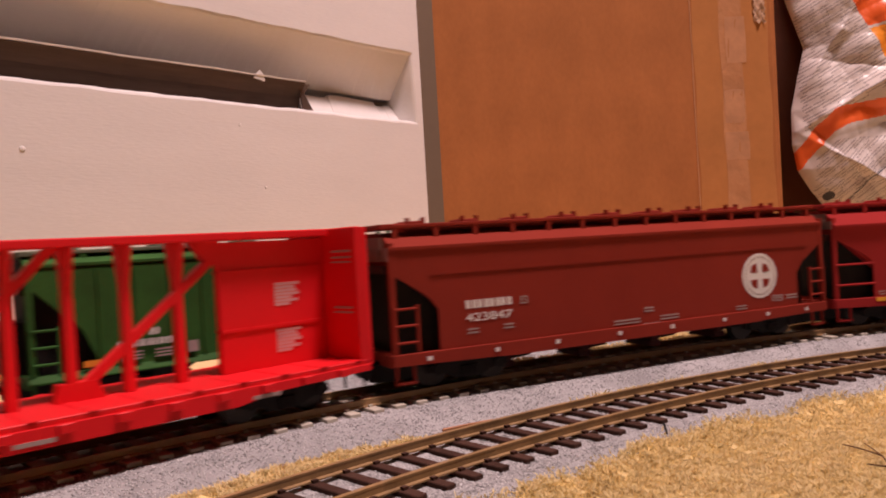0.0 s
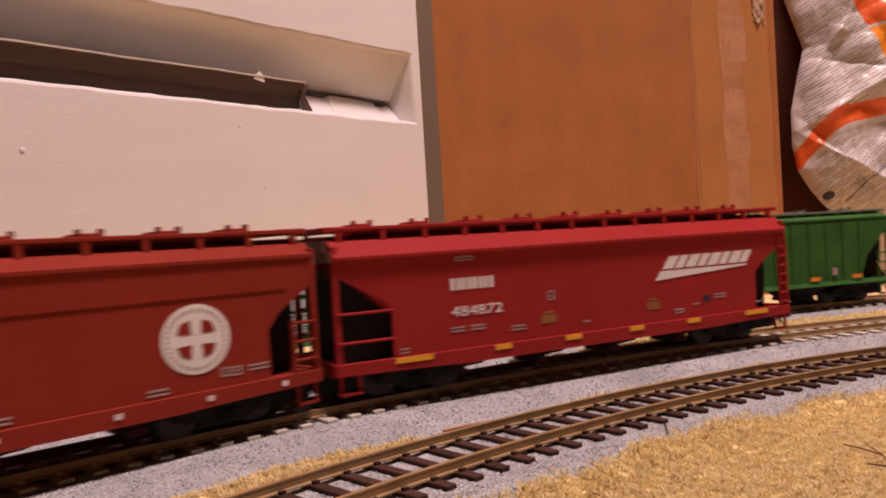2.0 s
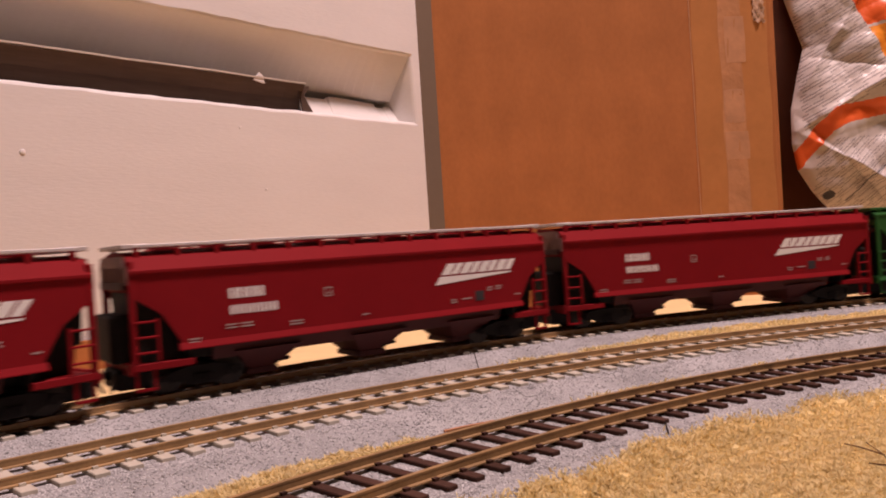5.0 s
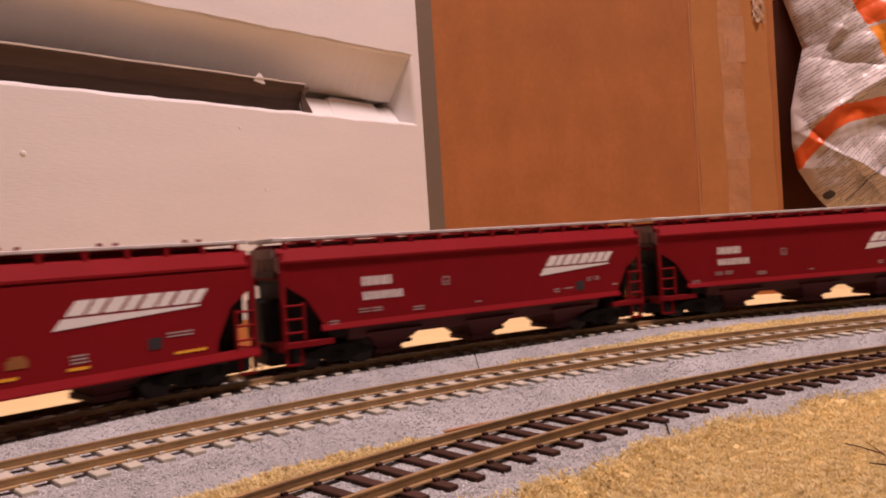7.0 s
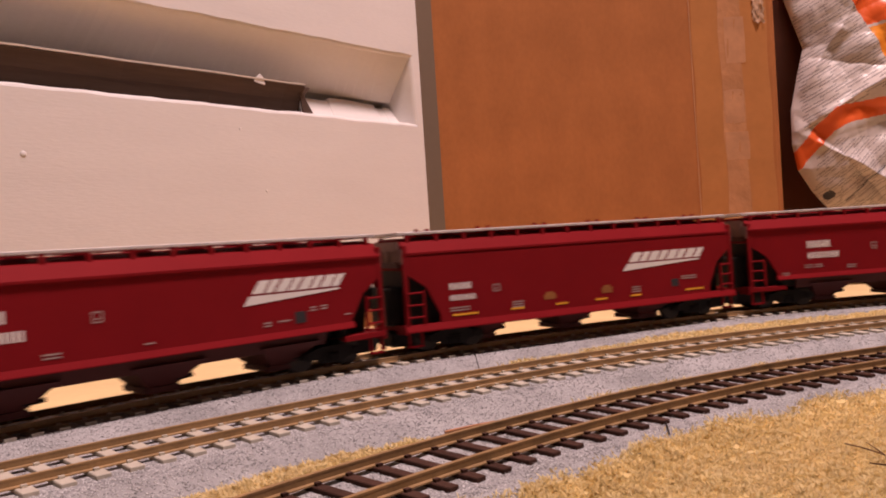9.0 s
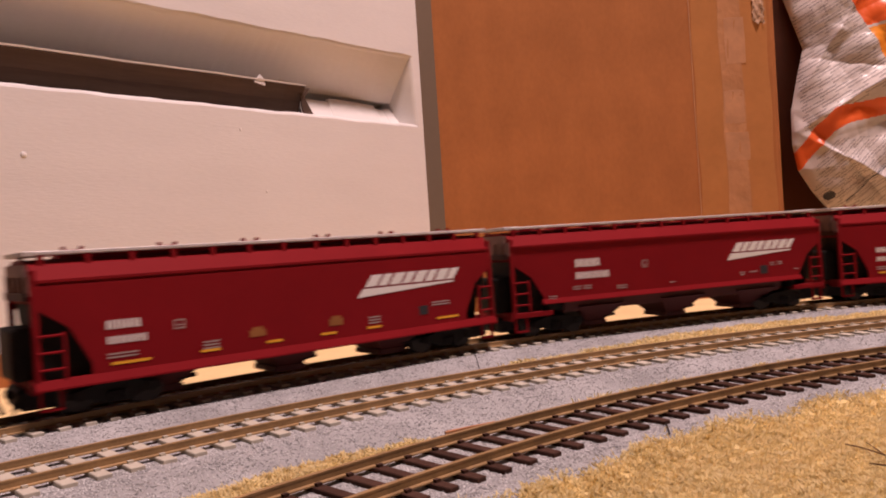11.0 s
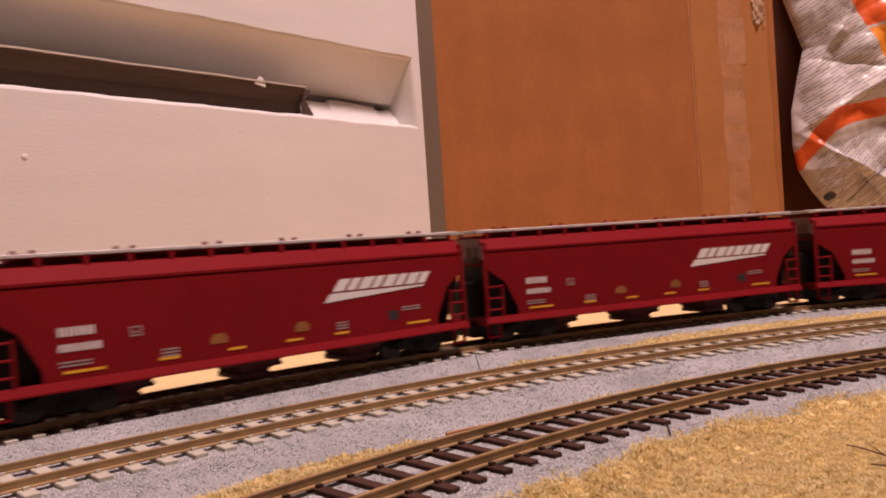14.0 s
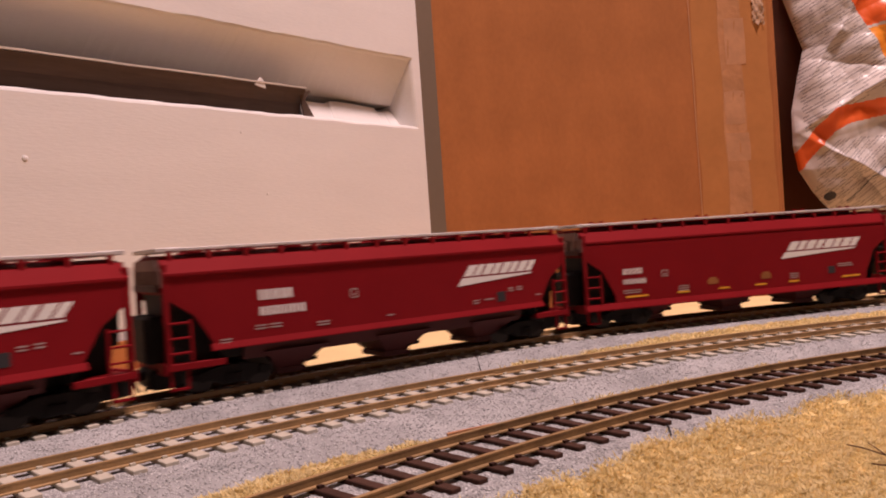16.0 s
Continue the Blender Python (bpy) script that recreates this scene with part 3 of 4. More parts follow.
def car_oxide():
    """The hopper with the round emblem."""
    car = hopper("oxide brown covered hopper car with round white emblem", M_OXIDE, M_OXIDE, HL=0.0920, bays=(-0.0475, -0.0165, 0.0145, 0.0460), bay_half=(0.0014, 0.0085), bay_w=0.0060, sill="belly", hatches=9, seam=0.0366, eave=0.0018, lip=0.0005, cuts=((0.0765, 0.0255), (0.0800, 0.0300), 0.0372), low=0.0, end_mat=M_END, group="cars of the near train")
    bm = B()
    rod(bm, (0.0566, -SIDE - 0.00016, 0.0258), (0.0566, -SIDE + 0.0001, 0.0258), 0.0088, 40)
    emblem = part("emblem", bm, M_WHITE, car, "round white emblem")
    bm = B()
    for k in range(4):
        a0 = math.radians(45 + 90 * k)
        pts = []
        c = Vector((0.0566, 0.0258))
        for r_, da in ((0.0018, 0), (0.0052, -28), (0.0057, 0), (0.0052, 28)):
            a = a0 + math.radians(da)
            pts.append((c.x + r_ * math.cos(a), c.y + r_ * math.sin(a)))
        prism(bm, pts, -SIDE - 0.00026, -SIDE - 0.0001)
    part("emblem_field", bm, M_OXIDE, emblem)
    bm = B()
    for k in range(36):
        a = 2 * math.pi * k / 36
        c = Vector((0.0566 + 0.0074 * math.cos(a), 0.0258 + 0.0074 * math.sin(a)))
        block(bm, c.x - 0.0003, c.x + 0.0003, -SIDE - 0.00024, -SIDE - 0.0001, c.y - 0.0004, c.y + 0.0004)
    part("emblem_ring", bm, M_PALE, emblem)
    lettering("reporting_mark", car, M_WHITE, [(-0.0673 + k * 0.0041, -0.0637 + k * 0.0041, 0.0246, 0.0272) for k in range(4)], "white reporting mark as blocks")
    number(car, "423847", -0.0676, 0.0204, 0.0162, 0.0026)
    lettering("stencil_box", car, M_PALE, [(-0.0480, -0.0455, 0.0245, 0.0270), (0.0625, 0.0650, 0.0152, 0.0176), (0.0655, 0.0681, 0.0150, 0.0174)])
    rows_of_print(car, [(-0.0670, 0.0182, 0.0035, 2), (-0.0545, 0.0185, 0.0035, 2), (-0.0120, 0.0150, 0.0110, 2), (0.0080, 0.0150, 0.0080, 2), (0.0000, 0.0128, 0.0080, 2), (0.0010, 0.0185, 0.0040, 2), (0.0700, 0.0172, 0.0060, 2), (0.0440, 0.0150, 0.0050, 2)])
    strips(car, [(s - 0.0007, s + 0.0007) for s in (-0.0806, -0.0577, -0.0355, -0.0105, 0.0124, 0.0369, 0.0590, 0.0800)], 0.0099, 0.0112, M_WHITE, "small white reflector", SIDE + 0.0008)
    return car


def car_freight_red():
    car = hopper("freight red covered hopper car with yellow sill reflectors and wedge logo", M_RED, M_RED, HL=0.0920, bays=(-0.0475, -0.0165, 0.0145, 0.0460), bay_half=(0.0014, 0.0085), bay_w=0.0060, sill="belly", hatches=9, ladder="wide", cuts=((0.0744, 0.0270), (0.0770, 0.0300), 0.0382), low=0.0, end_mat=M_END, group="cars of the near train")
    swoosh_logo(car, 0.0260, 0.0745, 0.0276, 0.0362)
    lettering("reporting_mark", car, M_WHITE, [(-0.0550 + k * 0.0038, -0.0517 + k * 0.0038, 0.0311, 0.0348) for k in range(4)], "white reporting mark as blocks")
    number(car, "484872", -0.0553, 0.0228, 0.0178, 0.0031)
    lettering("stencil_box", car, M_PALE, [(-0.0205, -0.0177, 0.0249, 0.0280), (-0.0530, -0.0470, 0.0402, 0.0416)], "pale square stencil")
    lettering("data_panel", car, M_PANEL, [(0.0470, 0.0505, 0.0180, 0.0204)], "black data panel")
    lettering("gold_stencil", car, M_GOLD, [(-0.0234, -0.0176, 0.0172, 0.0200), (0.0207, 0.0263, 0.0174, 0.0202), (-0.0224, -0.0186, 0.0204, 0.0212), (0.0215, 0.0253, 0.0206, 0.0214)], "dull gold stencil")
    strips(car, [(-0.0744, -0.0626), (-0.0413, -0.0355), (-0.0148, -0.0086), (0.0119, 0.0177), (0.0381, 0.0442), (0.0671, 0.0790)], 0.0108, 0.0124, M_YELLOW, "yellow reflector", SIDE + 0.0008)
    rows_of_print(car, [(-0.0560, 0.0196, 0.0050, 2), (-0.0490, 0.0196, 0.0050, 2), (-0.0345, 0.0178, 0.0050, 2), (-0.0070, 0.0165, 0.0028, 1), (0.0330, 0.0165, 0.0045, 2), (0.0420, 0.0178, 0.0030, 1), (0.0525, 0.0205, 0.0060, 2), (-0.0725, 0.0150, 0.0030, 2), (0.0740, 0.0158, 0.0030, 1)])
    return car


# ================= centre-beam flat car =================
def car_centre_beam():
    car = tagged(new("centre_beam_car"), "bright red centre-beam flat car with tall bulkheads, empty", "freight car", "cars of the near train")
    car.rotation_mode = "QUATERNION"
    E = 0.1000
    bm = B()
    block(bm, -E, E, -SIDE, SIDE, 0.0108, 0.0126, 0.0002)
    part("deck", bm, M_SCARLET, car)
    k = 17
    for sy in (-1, 1):
        bm = B()
        prism(bm, [(-0.0012, 0.0126), (0.0012, 0.0126), (0.0010, 0.0128), (-0.0010, 0.0128)], sy * 0.0015, sy * (SIDE + 0.0003))
        one = part("deck_riser", bm, M_SCARLET, car)
        for i in range(k):
            m = pose(-E + 0.004 + i * (2 * E - 0.008) / (k - 1), 0, 0)
            if i:
                again(one, m)
            else:
                one.matrix_basis = m
    for sy in (-1, 1):
        bm = B()
        prism(bm, [(-E, 0.0092), (-0.070, 0.0086), (-0.058, 0.0066), (0.058, 0.0066), (0.070, 0.0086), (E, 0.0092), (E, 0.0112), (-E, 0.0112)], sy * (SIDE - 0.0012), sy * (SIDE + 0.0004), 0.0002)
        for i in range(k - 1):
            x = -E + 0.010 + i * (2 * E - 0.020) / (k - 2)
            block(bm, x - 0.0016, x + 0.0016, sy * (SIDE + 0.0002), sy * (SIDE + 0.0014), 0.0090, 0.0112, 0.0002)
        sill = part("side_sill", bm, M_SCARLET, car)
        for x in (-0.066, 0.012, 0.066):
            bm = B()
            block(bm, x - 0.004, x + 0.004, sy * (SIDE + 0.0003), sy * (SIDE + 0.0006), 0.0076, 0.0086)
            part("reflector", bm, M_PALE, sill, "pale reflector strip")
    for sx in (-1, 1):
        bm = B()
        block(bm, sx * (E - 0.0030), sx * (E - 0.0008), -SIDE + 0.0002, SIDE - 0.0002, 0.0126, 0.0528, 0.0003)
        bulk = part("bulkhead", bm, M_SCARLET, car)
        for y in (-0.0158, -0.0080, 0.0, 0.0080, 0.0158):
            bm = B()
            block(bm, sx * (E - 0.0010), sx * (E + 0.0010), y - 0.0007, y + 0.0007, 0.0110, 0.0526)
            part("stake", bm, M_SCARLET, bulk)
        for z in (0.022, 0.034, 0.046):
            bm = B()
            block(bm, sx * (E - 0.0010), sx * (E + 0.0004), -SIDE + 0.0004, SIDE - 0.0004, z - 0.0006, z + 0.0006)
            part("cross_rib", bm, M_SCARLET, bulk)
        bm = B()
        for z, h in ((0.0452, 0.0007), (0.0434, 0.0006), (0.0420, 0.0005), (0.0280, 0.0007), (0.0266, 0.0006)):
            block(bm, sx * (E - 0.00315), sx * (E - 0.0029), -0.0140, -0.0055, z, z + h)
        part("stencil", bm, M_PALE, bulk, "faint pale print")
        bm = B()
        block(bm, sx * 0.0633, sx * (E - 0.0031), -0.0012, 0.0012, 0.0126, 0.0500, 0.0002)
        for z in (0.0247, 0.0416):
            block(bm, sx * 0.0633, sx * (E - 0.0031), -0.0016, 0.0016, z - 0.0004, z + 0.0004)
        panel = part("centre_panel", bm, M_SCARLET, car)
        bm = B()
        for zc, ww in ((0.0364, 0.0080), (0.0226, 0.0080)):
            for i in range(7):
                a = 0.0802 - i * 0.00002
                block(bm, sx * a, sx * (a + ww * (1, 0.8, 0.9, 1, 0.7, 0.95, 0.6)[i]), -0.00135, -0.0011, zc - i * 0.0010, zc - i * 0.0010 + 0.00088)
        part("small_print", bm, M_PINK, panel, "block of fine pale print")
    # top chord, flared
    bm = B()
    prism(bm, [(-E, 0.0505), (E, 0.0505), (E, 0.0528), (-E, 0.0528)], -0.0044, 0.0044, 0.0004)
    part("top_chord", bm, M_SCARLET, car)
    xs = [0.0257, 0.0390, 0.0523]
    for x in [0.0130] + xs + [-v for v in xs] + [-0.0130, 0.0]:
        bm = B()
        prism(bm, [(x - 0.0012, 0.0126), (x + 0.0012, 0.0126), (x + 0.0009, 0.0430), (x + 0.0014, 0.0506), (x - 0.0014, 0.0506), (x - 0.0009, 0.0430)], -0.0014, 0.0014, 0.0002)
        loft(bm, [[(x - 0.0008, -0.0016, 0.0400), (x + 0.0008, -0.0016, 0.0400), (x + 0.0008, 0.0016, 0.0400), (x - 0.0008, 0.0016, 0.0400)], [(x - 0.0008, -0.0042, 0.0506), (x + 0.0008, -0.0042, 0.0506), (x + 0.0008, 0.0042, 0.0506), (x - 0.0008, 0.0042, 0.0506)]])
        part("post", bm, M_SCARLET, car)
    for sx in (-1, 1):
        for a, b in (((0.0285, 0.0158), (0.0639, 0.0471)), ((0.0065, 0.0327), (0.0234, 0.0512))):
            bm = B()
            d = 0.0008
            prism(bm, [(sx * (a[0] - d), a[1] + d), (sx * (a[0] + d), a[1] - d), (sx * (b[0] + d), b[1] - d), (sx * (b[0] - d), b[1] + d)], -0.0012, 0.0012)
            part("diagonal_brace", bm, M_SCARLET, car)
        bm = B()
        prism(bm, [(sx * 0.0215, 0.0126), (sx * 0.0330, 0.0126), (sx * 0.0310, 0.0172), (sx * 0.0225, 0.0172)], -0.0016, 0.0016)
        part("gusset", bm, M_SCARLET, car)
        bm = B()
        prism(bm, [(sx * 0.0560, 0.0506), (sx * 0.0640, 0.0506), (sx * 0.0640, 0.0450), (sx * 0.0610, 0.0435)], -0.0016, 0.0016)
        part("gusset", bm, M_SCARLET, car)
    bm = B()
    block(bm, -E, E, -0.0035, 0.0035, 0.0066, 0.0110)
    part("centre_sill", bm, M_BLACK, car)
    for x in (-0.0740, 0.0740):
        truck(car, x)
    for x in (-E - 0.0010, E + 0.0010):
        coupler(car, x)
    return car


# ================= ground =================
def roadbed(x, y):
    """Height of the ground, and how much of it is ballast (1) or turf (0)."""
    h = np.full_like(x, 0.0045)
    bal = np.zeros_like(x)
    for key in TRACKS:
        d = np.abs(off_track(key, x, y))
        s = np.clip((0.0345 - d) / 0.0165, 0, 1)
        h = np.maximum(h, 0.0045 + 0.0044 * s * s * (3 - 2 * s))
        bal = np.maximum(bal, np.clip((0.0420 - d) / 0.004, 0, 1))
    # the ground between the far two tracks is filled level where they draw apart
    between = (off_track("middle", x, y) > 0.010) & (off_track("rear", x, y) < -0.010)
    h = np.where(between, np.maximum(h, 0.0045 + 0.0040 * np.clip(x / 0.06, 0, 1)), h)
    return h, bal


def wavy(x, y):
    return 0.5 * np.sin(x * 71 + 1.3) * np.sin(y * 63 + 0.4) + 0.3 * np.sin(x * 173 + y * 121) + 0.2 * np.sin(x * 331 - y * 287 + 2.0)


def turf_share(x, y):
    """Where dry turf covers the ballast: beside the tracks, with an uneven edge."""
    h, bal = roadbed(x, y)
    t = 1 - bal
    w = wavy(x, y)
    dn, dm, dr = (off_track(k, x, y) for k in ("near", "middle", "rear"))
    t = np.maximum(t, (dn < -0.0246 + 0.0030 * w).astype(float))
    # narrow strips between the tracks
    ragged = np.sin(x * 610 + 2 * w) * np.sin(y * 530) + 0.6 * np.sin(x * 1130 - y * 970)
    edge = np.interp(x, [-0.30, -0.058, -0.045, -0.030, -0.012, -0.002, 0.028, 0.036, 0.050, 0.066, 0.072, 0.080, 0.090, 0.104, 0.112], [0.028, 0.028, 0.027, 0.0195, 0.0175, 0.011, 0.011, 0.0145, 0.0165, 0.0150, 0.011, 0.011, 0.0145, 0.0150, 0.011]) + 0.0012 * w
    t = np.maximum(t, ((dn > 0.0125) & (dn < edge) & (ragged > -0.75)).astype(float))
    far_edge = np.interp(x, [0.005, 0.020, 0.055, 0.095, 0.20], [0.0150, 0.0215, 0.0270, 0.0360, 0.0390]) + 0.003 * w
    t = np.maximum(t, ((dm > 0.0170) & (dm < far_edge) & (dr < -0.0180) & (ragged > -0.10 + np.interp(x, [0.0, 0.12], [0.15, -0.60]))).astype(float))
    t = np.maximum(t, (dr > 0.0240 + 0.002 * w).astype(float))
    return t


def axis(lo, f0, f1, hi, fine, coarse):
    return np.concatenate([np.linspace(lo, f0, max(2, int((f0 - lo) / coarse)), endpoint=False), np.linspace(f0, f1, int((f1 - f0) / fine), endpoint=False), np.linspace(f1, hi, max(2, int((hi - f1) / coarse)))])


def build_ground():
    xs = axis(-2.0, -0.30, 0.46, 2.3, 0.002, 0.012)
    ys = axis(-1.9, 0.08, 0.64, 1.0, 0.002, 0.012)
    X, Y = np.meshgrid(xs, ys)
    H, bal = roadbed(X, Y)
    T = turf_share(X, Y)
    rng = np.random.default_rng(3)
    far = off_track("rear", X, Y) > 0.026
    H = H + rng.normal(0, 0.00005, H.shape) * ~far + np.where((T > 0.5) & ~far, 0.0009 + 0.0006 * wavy(X * 1.7, Y * 1.7) + rng.normal(0, 0.0002, H.shape), 0)
    n, m = X.shape
    co = np.stack([X, Y, H], -1).reshape(-1, 3)
    idx = np.arange(n * m).reshape(n, m)
    q = np.stack([idx[:-1, :-1], idx[:-1, 1:], idx[1:, 1:], idx[1:, :-1]], -1).reshape(-1, 4)
    # the table is an L: open floor beside its left leg
    xm, ym = (X[:-1, :-1] + X[1:, 1:]) / 2, (Y[:-1, :-1] + Y[1:, 1:]) / 2
    solid = ~((xm > -0.20) & (ym < -0.14))
    q = q[solid.ravel()]
    me = bpy.data.meshes.new("ground")
    me.vertices.add(len(co))
    me.vertices.foreach_set("co", co.ravel())
    me.loops.add(q.size)
    me.loops.foreach_set("vertex_index", q.ravel().astype(np.int32))
    me.polygons.add(len(q))
    me.polygons.foreach_set("loop_start", np.arange(0, q.size, 4, dtype=np.int32))
    me.materials.append(M_BALLAST)
    me.materials.append(M_TURF)
    me.materials.append(M_BOARD)
    tq = (T[:-1, :-1] + T[1:, 1:]) / 2
    me.polygons.foreach_set("material_index", np.where(far[:-1, :-1], 2, (tq > 0.5).astype(np.int32)).astype(np.int32)[solid])
    me.update(calc_edges=True)
    me.polygons.foreach_set("use_smooth", np.ones(len(q), dtype=bool))
    ob = new("ground", me)
    tagged(ob, "model railway ground with grey ballast and dry straw turf", "ground", kind="structure")


def scatter(count, seed, keep):
    """Points in the wedge of ground before the shelf, kept by a rule."""
    rng = np.random.default_rng(seed)
    y = 0.10 + 0.38 * rng.random(count * 4) ** (1.2 if seed < 9 else 1.7)
    x = (rng.random(count * 4) * 2 - 1) * (0.62 * y + 0.03)
    k = keep(x, y)
    return x[k][:count], y[k][:count], rng


def from_arrays(name, co, tris, mat, label, category):
    me = bpy.data.meshes.new(name)
    me.vertices.add(len(co))
    me.vertices.foreach_set("co", co.ravel())
    me.loops.add(tris.size)
    me.loops.foreach_set("vertex_index", tris.ravel().astype(np.int32))
    me.polygons.add(len(tris))
    me.polygons.foreach_set("loop_start", np.arange(0, tris.size, 3, dtype=np.int32))
    me.materials.append(mat)
    me.update(calc_edges=True)
    return tagged(new(name, me), label, category, kind="stuff")


def clear_of_rails(x, y, margin=0.0015):
    ok = np.ones_like(x, dtype=bool)
    for key in TRACKS:
        d = np.abs(off_track(key, x, y))
        ok &= ~(np.abs(d - GAUGE / 2) < margin)
    return ok


def build_stones():
    x, y, rng = scatter(150000, 5, lambda x, y: (turf_share(x, y) < 0.5) & clear_of_rails(x, y))
    n = len(x)
    h, _ = roadbed(x, y)
    s = rng.uniform(0.00018, 0.00042, n)
    base = np.array([(1, 0, 0), (-0.5, 0.86, 0), (-0.5, -0.86, 0), (0, 0, 0.60), (0, 0, -0.6)])
    co = base[None] * rng.uniform(0.6, 1.3, (n, 5, 3)) * s[:, None, None]
    a = rng.random(n) * 6.283
    c, sn = np.cos(a)[:, None], np.sin(a)[:, None]
    co = np.stack([c * co[..., 0] - sn * co[..., 1], sn * co[..., 0] + c * co[..., 1], co[..., 2]], -1)
    co += np.stack([x, y, h + s * 0.01], -1)[:, None]
    t = np.array([(0, 1, 3), (1, 2, 3), (2, 0, 3), (1, 0, 4), (2, 1, 4), (0, 2, 4)])
    tris = (t[None] + (np.arange(n) * 5)[:, None, None]).reshape(-1, 3)
    from_arrays("ballast_stones", co.reshape(-1, 3), tris, M_STONE, "loose grey ballast chips between the tracks", "ballast")


def build_grass():
    stray = np.random.default_rng(21)
    x, y, rng = scatter(230000, 9, lambda x, y: (turf_share(x + stray.normal(0, 0.0011, x.shape), y + stray.normal(0, 0.0011, x.shape)) > 0.5) & clear_of_rails(x, y, 0.003) & (off_track("rear", x, y) < 0.0))
    n = len(x)
    h, _ = roadbed(x, y)
    L = rng.uniform(0.0004, 0.0011, n) * (1 + 0.5 * np.sin(x * 830 + 3 * np.sin(y * 210)) * np.sin(y * 910)) * (1 + 0.3 * wavy(x * 2, y * 2)) * np.where(off_track("near", x, y) > 0.01, 1.15, 1.0)
    a = rng.random(n) * 6.283
    w = rng.uniform(0.00018, 0.00036, n)
    lean = rng.uniform(0.3, 1.3, n) * L
    b = rng.random(n) * 6.283
    p = np.stack([x, y, h + 0.0009 + 0.0006 * wavy(x * 1.7, y * 1.7)], -1)
    side = np.stack([np.cos(a) * w, np.sin(a) * w, np.zeros(n)], -1)
    mid = np.stack([np.cos(b) * lean * 0.4, np.sin(b) * lean * 0.4, L * 0.65], -1)
    tip = np.stack([np.cos(b) * lean, np.sin(b) * lean, L], -1)
    co = np.stack([p - side, p + side, p + mid + side * 0.8, p + mid - side * 0.8, p + tip], 1)
    t = np.array([(0, 1, 2), (0, 2, 3), (3, 2, 4)])
    tris = (t[None] + (np.arange(n) * 5)[:, None, None]).reshape(-1, 3)
    from_arrays("dry_grass", co.reshape(-1, 3), tris, M_BLADE, "short straw-coloured dry grass tufts", "grass")


def tie_mesh(name, mat):
    bm = B()
    half = 0.00128 if mat is M_TIE_DARK else 0.00165
    block(bm, -half, half, -0.0148, 0.0148, -0.0020, 0.0, 0.00018)
    for s in (-1, 1):
        for k in (-1, 1):
            y = s * GAUGE / 2 + k * 0.0014
            block(bm, -0.0006, 0.0006, y - 0.0005, y + 0.0005, 0.0, 0.0006)
    me = bpy.data.meshes.new(name)
    bmesh.ops.recalc_face_normals(bm, faces=bm.faces)
    bm.to_mesh(me)
    bm.free()
    me.materials.append(mat)
    return me


def rail_object(track, key, off, s0, s1):
    prof = [(-0.0011, 0), (-0.0011, 0.0003), (-0.00048, 0.0005), (-0.00048, 0.0015), (-0.00055, 0.0017), (-0.00055, 0.0021), (0.00055, 0.0021), (0.00055, 0.0017), (0.00048, 0.0015), (0.00048, 0.0005), (0.0011, 0.0003), (0.0011, 0)]
    n = int((s1 - s0) / 0.006)
    k = len(prof)
    co, faces = [], []
    for i in range(n):
        s = s0 + (s1 - s0) * i / (n - 1)
        for o, z in prof:
            x, y, _ = on_track(key, s, off + o)
            co.append((x, y, ZR - 0.0021 + z))
    for i in range(n - 1):
        for e in range(k):
            f = (e + 1) % k
            faces.append((i * k + e, i * k + f, (i + 1) * k + f, (i + 1) * k + e))
    me = bpy.data.meshes.new("rail")
    me.from_pydata(co, [], faces)
    me.materials.append(M_RAIL_DARK if key == "near" else M_RAIL)
    ob = new("rail", me)
    ob.parent = track
    return ob


def build_track(key, label, mat, s0, s1, v0, v1):
    track = tagged(new("railway_track"), label, "track", "railway tracks")
    for s in (-1, 1):
        rail_object(track, key, s * GAUGE / 2, s0, s1)
    me = tie_mesh("tie", mat)
    rng = random.Random(4)
    far = []
    for i in range(int((s1 - s0) / PITCH)):
        s = s0 + (i + 0.5) * PITCH
        x, y, a = on_track(key, s)
        m = pose(x, y, ZR - 0.0021) @ Matrix.Rotation(-a + rng.gauss(0, 0.006), 4, "Z")
        if v0 < s < v1:
            t = new("tie", me)
            t.parent, t.matrix_basis = track, m
        else:
            far.append(m)
    v = np.array([x.co[:] for x in me.vertices])
    faces = [tuple(p.vertices) for p in me.polygons]
    co, fs = [], []
    for i, m in enumerate(far):
        A = np.array(m)
        co.append(v @ A[:3, :3].T + A[:3, 3])
        fs += [tuple(q + i * len(v) for q in f) for f in faces]
    me2 = bpy.data.meshes.new("further_ties")
    me2.from_pydata(np.concatenate(co).tolist(), [], fs)
    me2.materials.append(mat)
    o = new("further_ties", me2)
    o.parent = track
    o["kind"] = "stuff"
    return track


def rail_joiner(track, key, side, s):
    x, y, a = on_track(key, s, side * GAUGE / 2)
    bm = B()
    block(bm, -0.0055, 0.0055, -0.0013, 0.0013, -0.0001, 0.0008, 0.0002)
    part("rail_joiner", bm, M_RAIL, track, "", pose(x, y, ZR - 0.0021) @ Matrix.Rotation(-a, 4, "Z"))


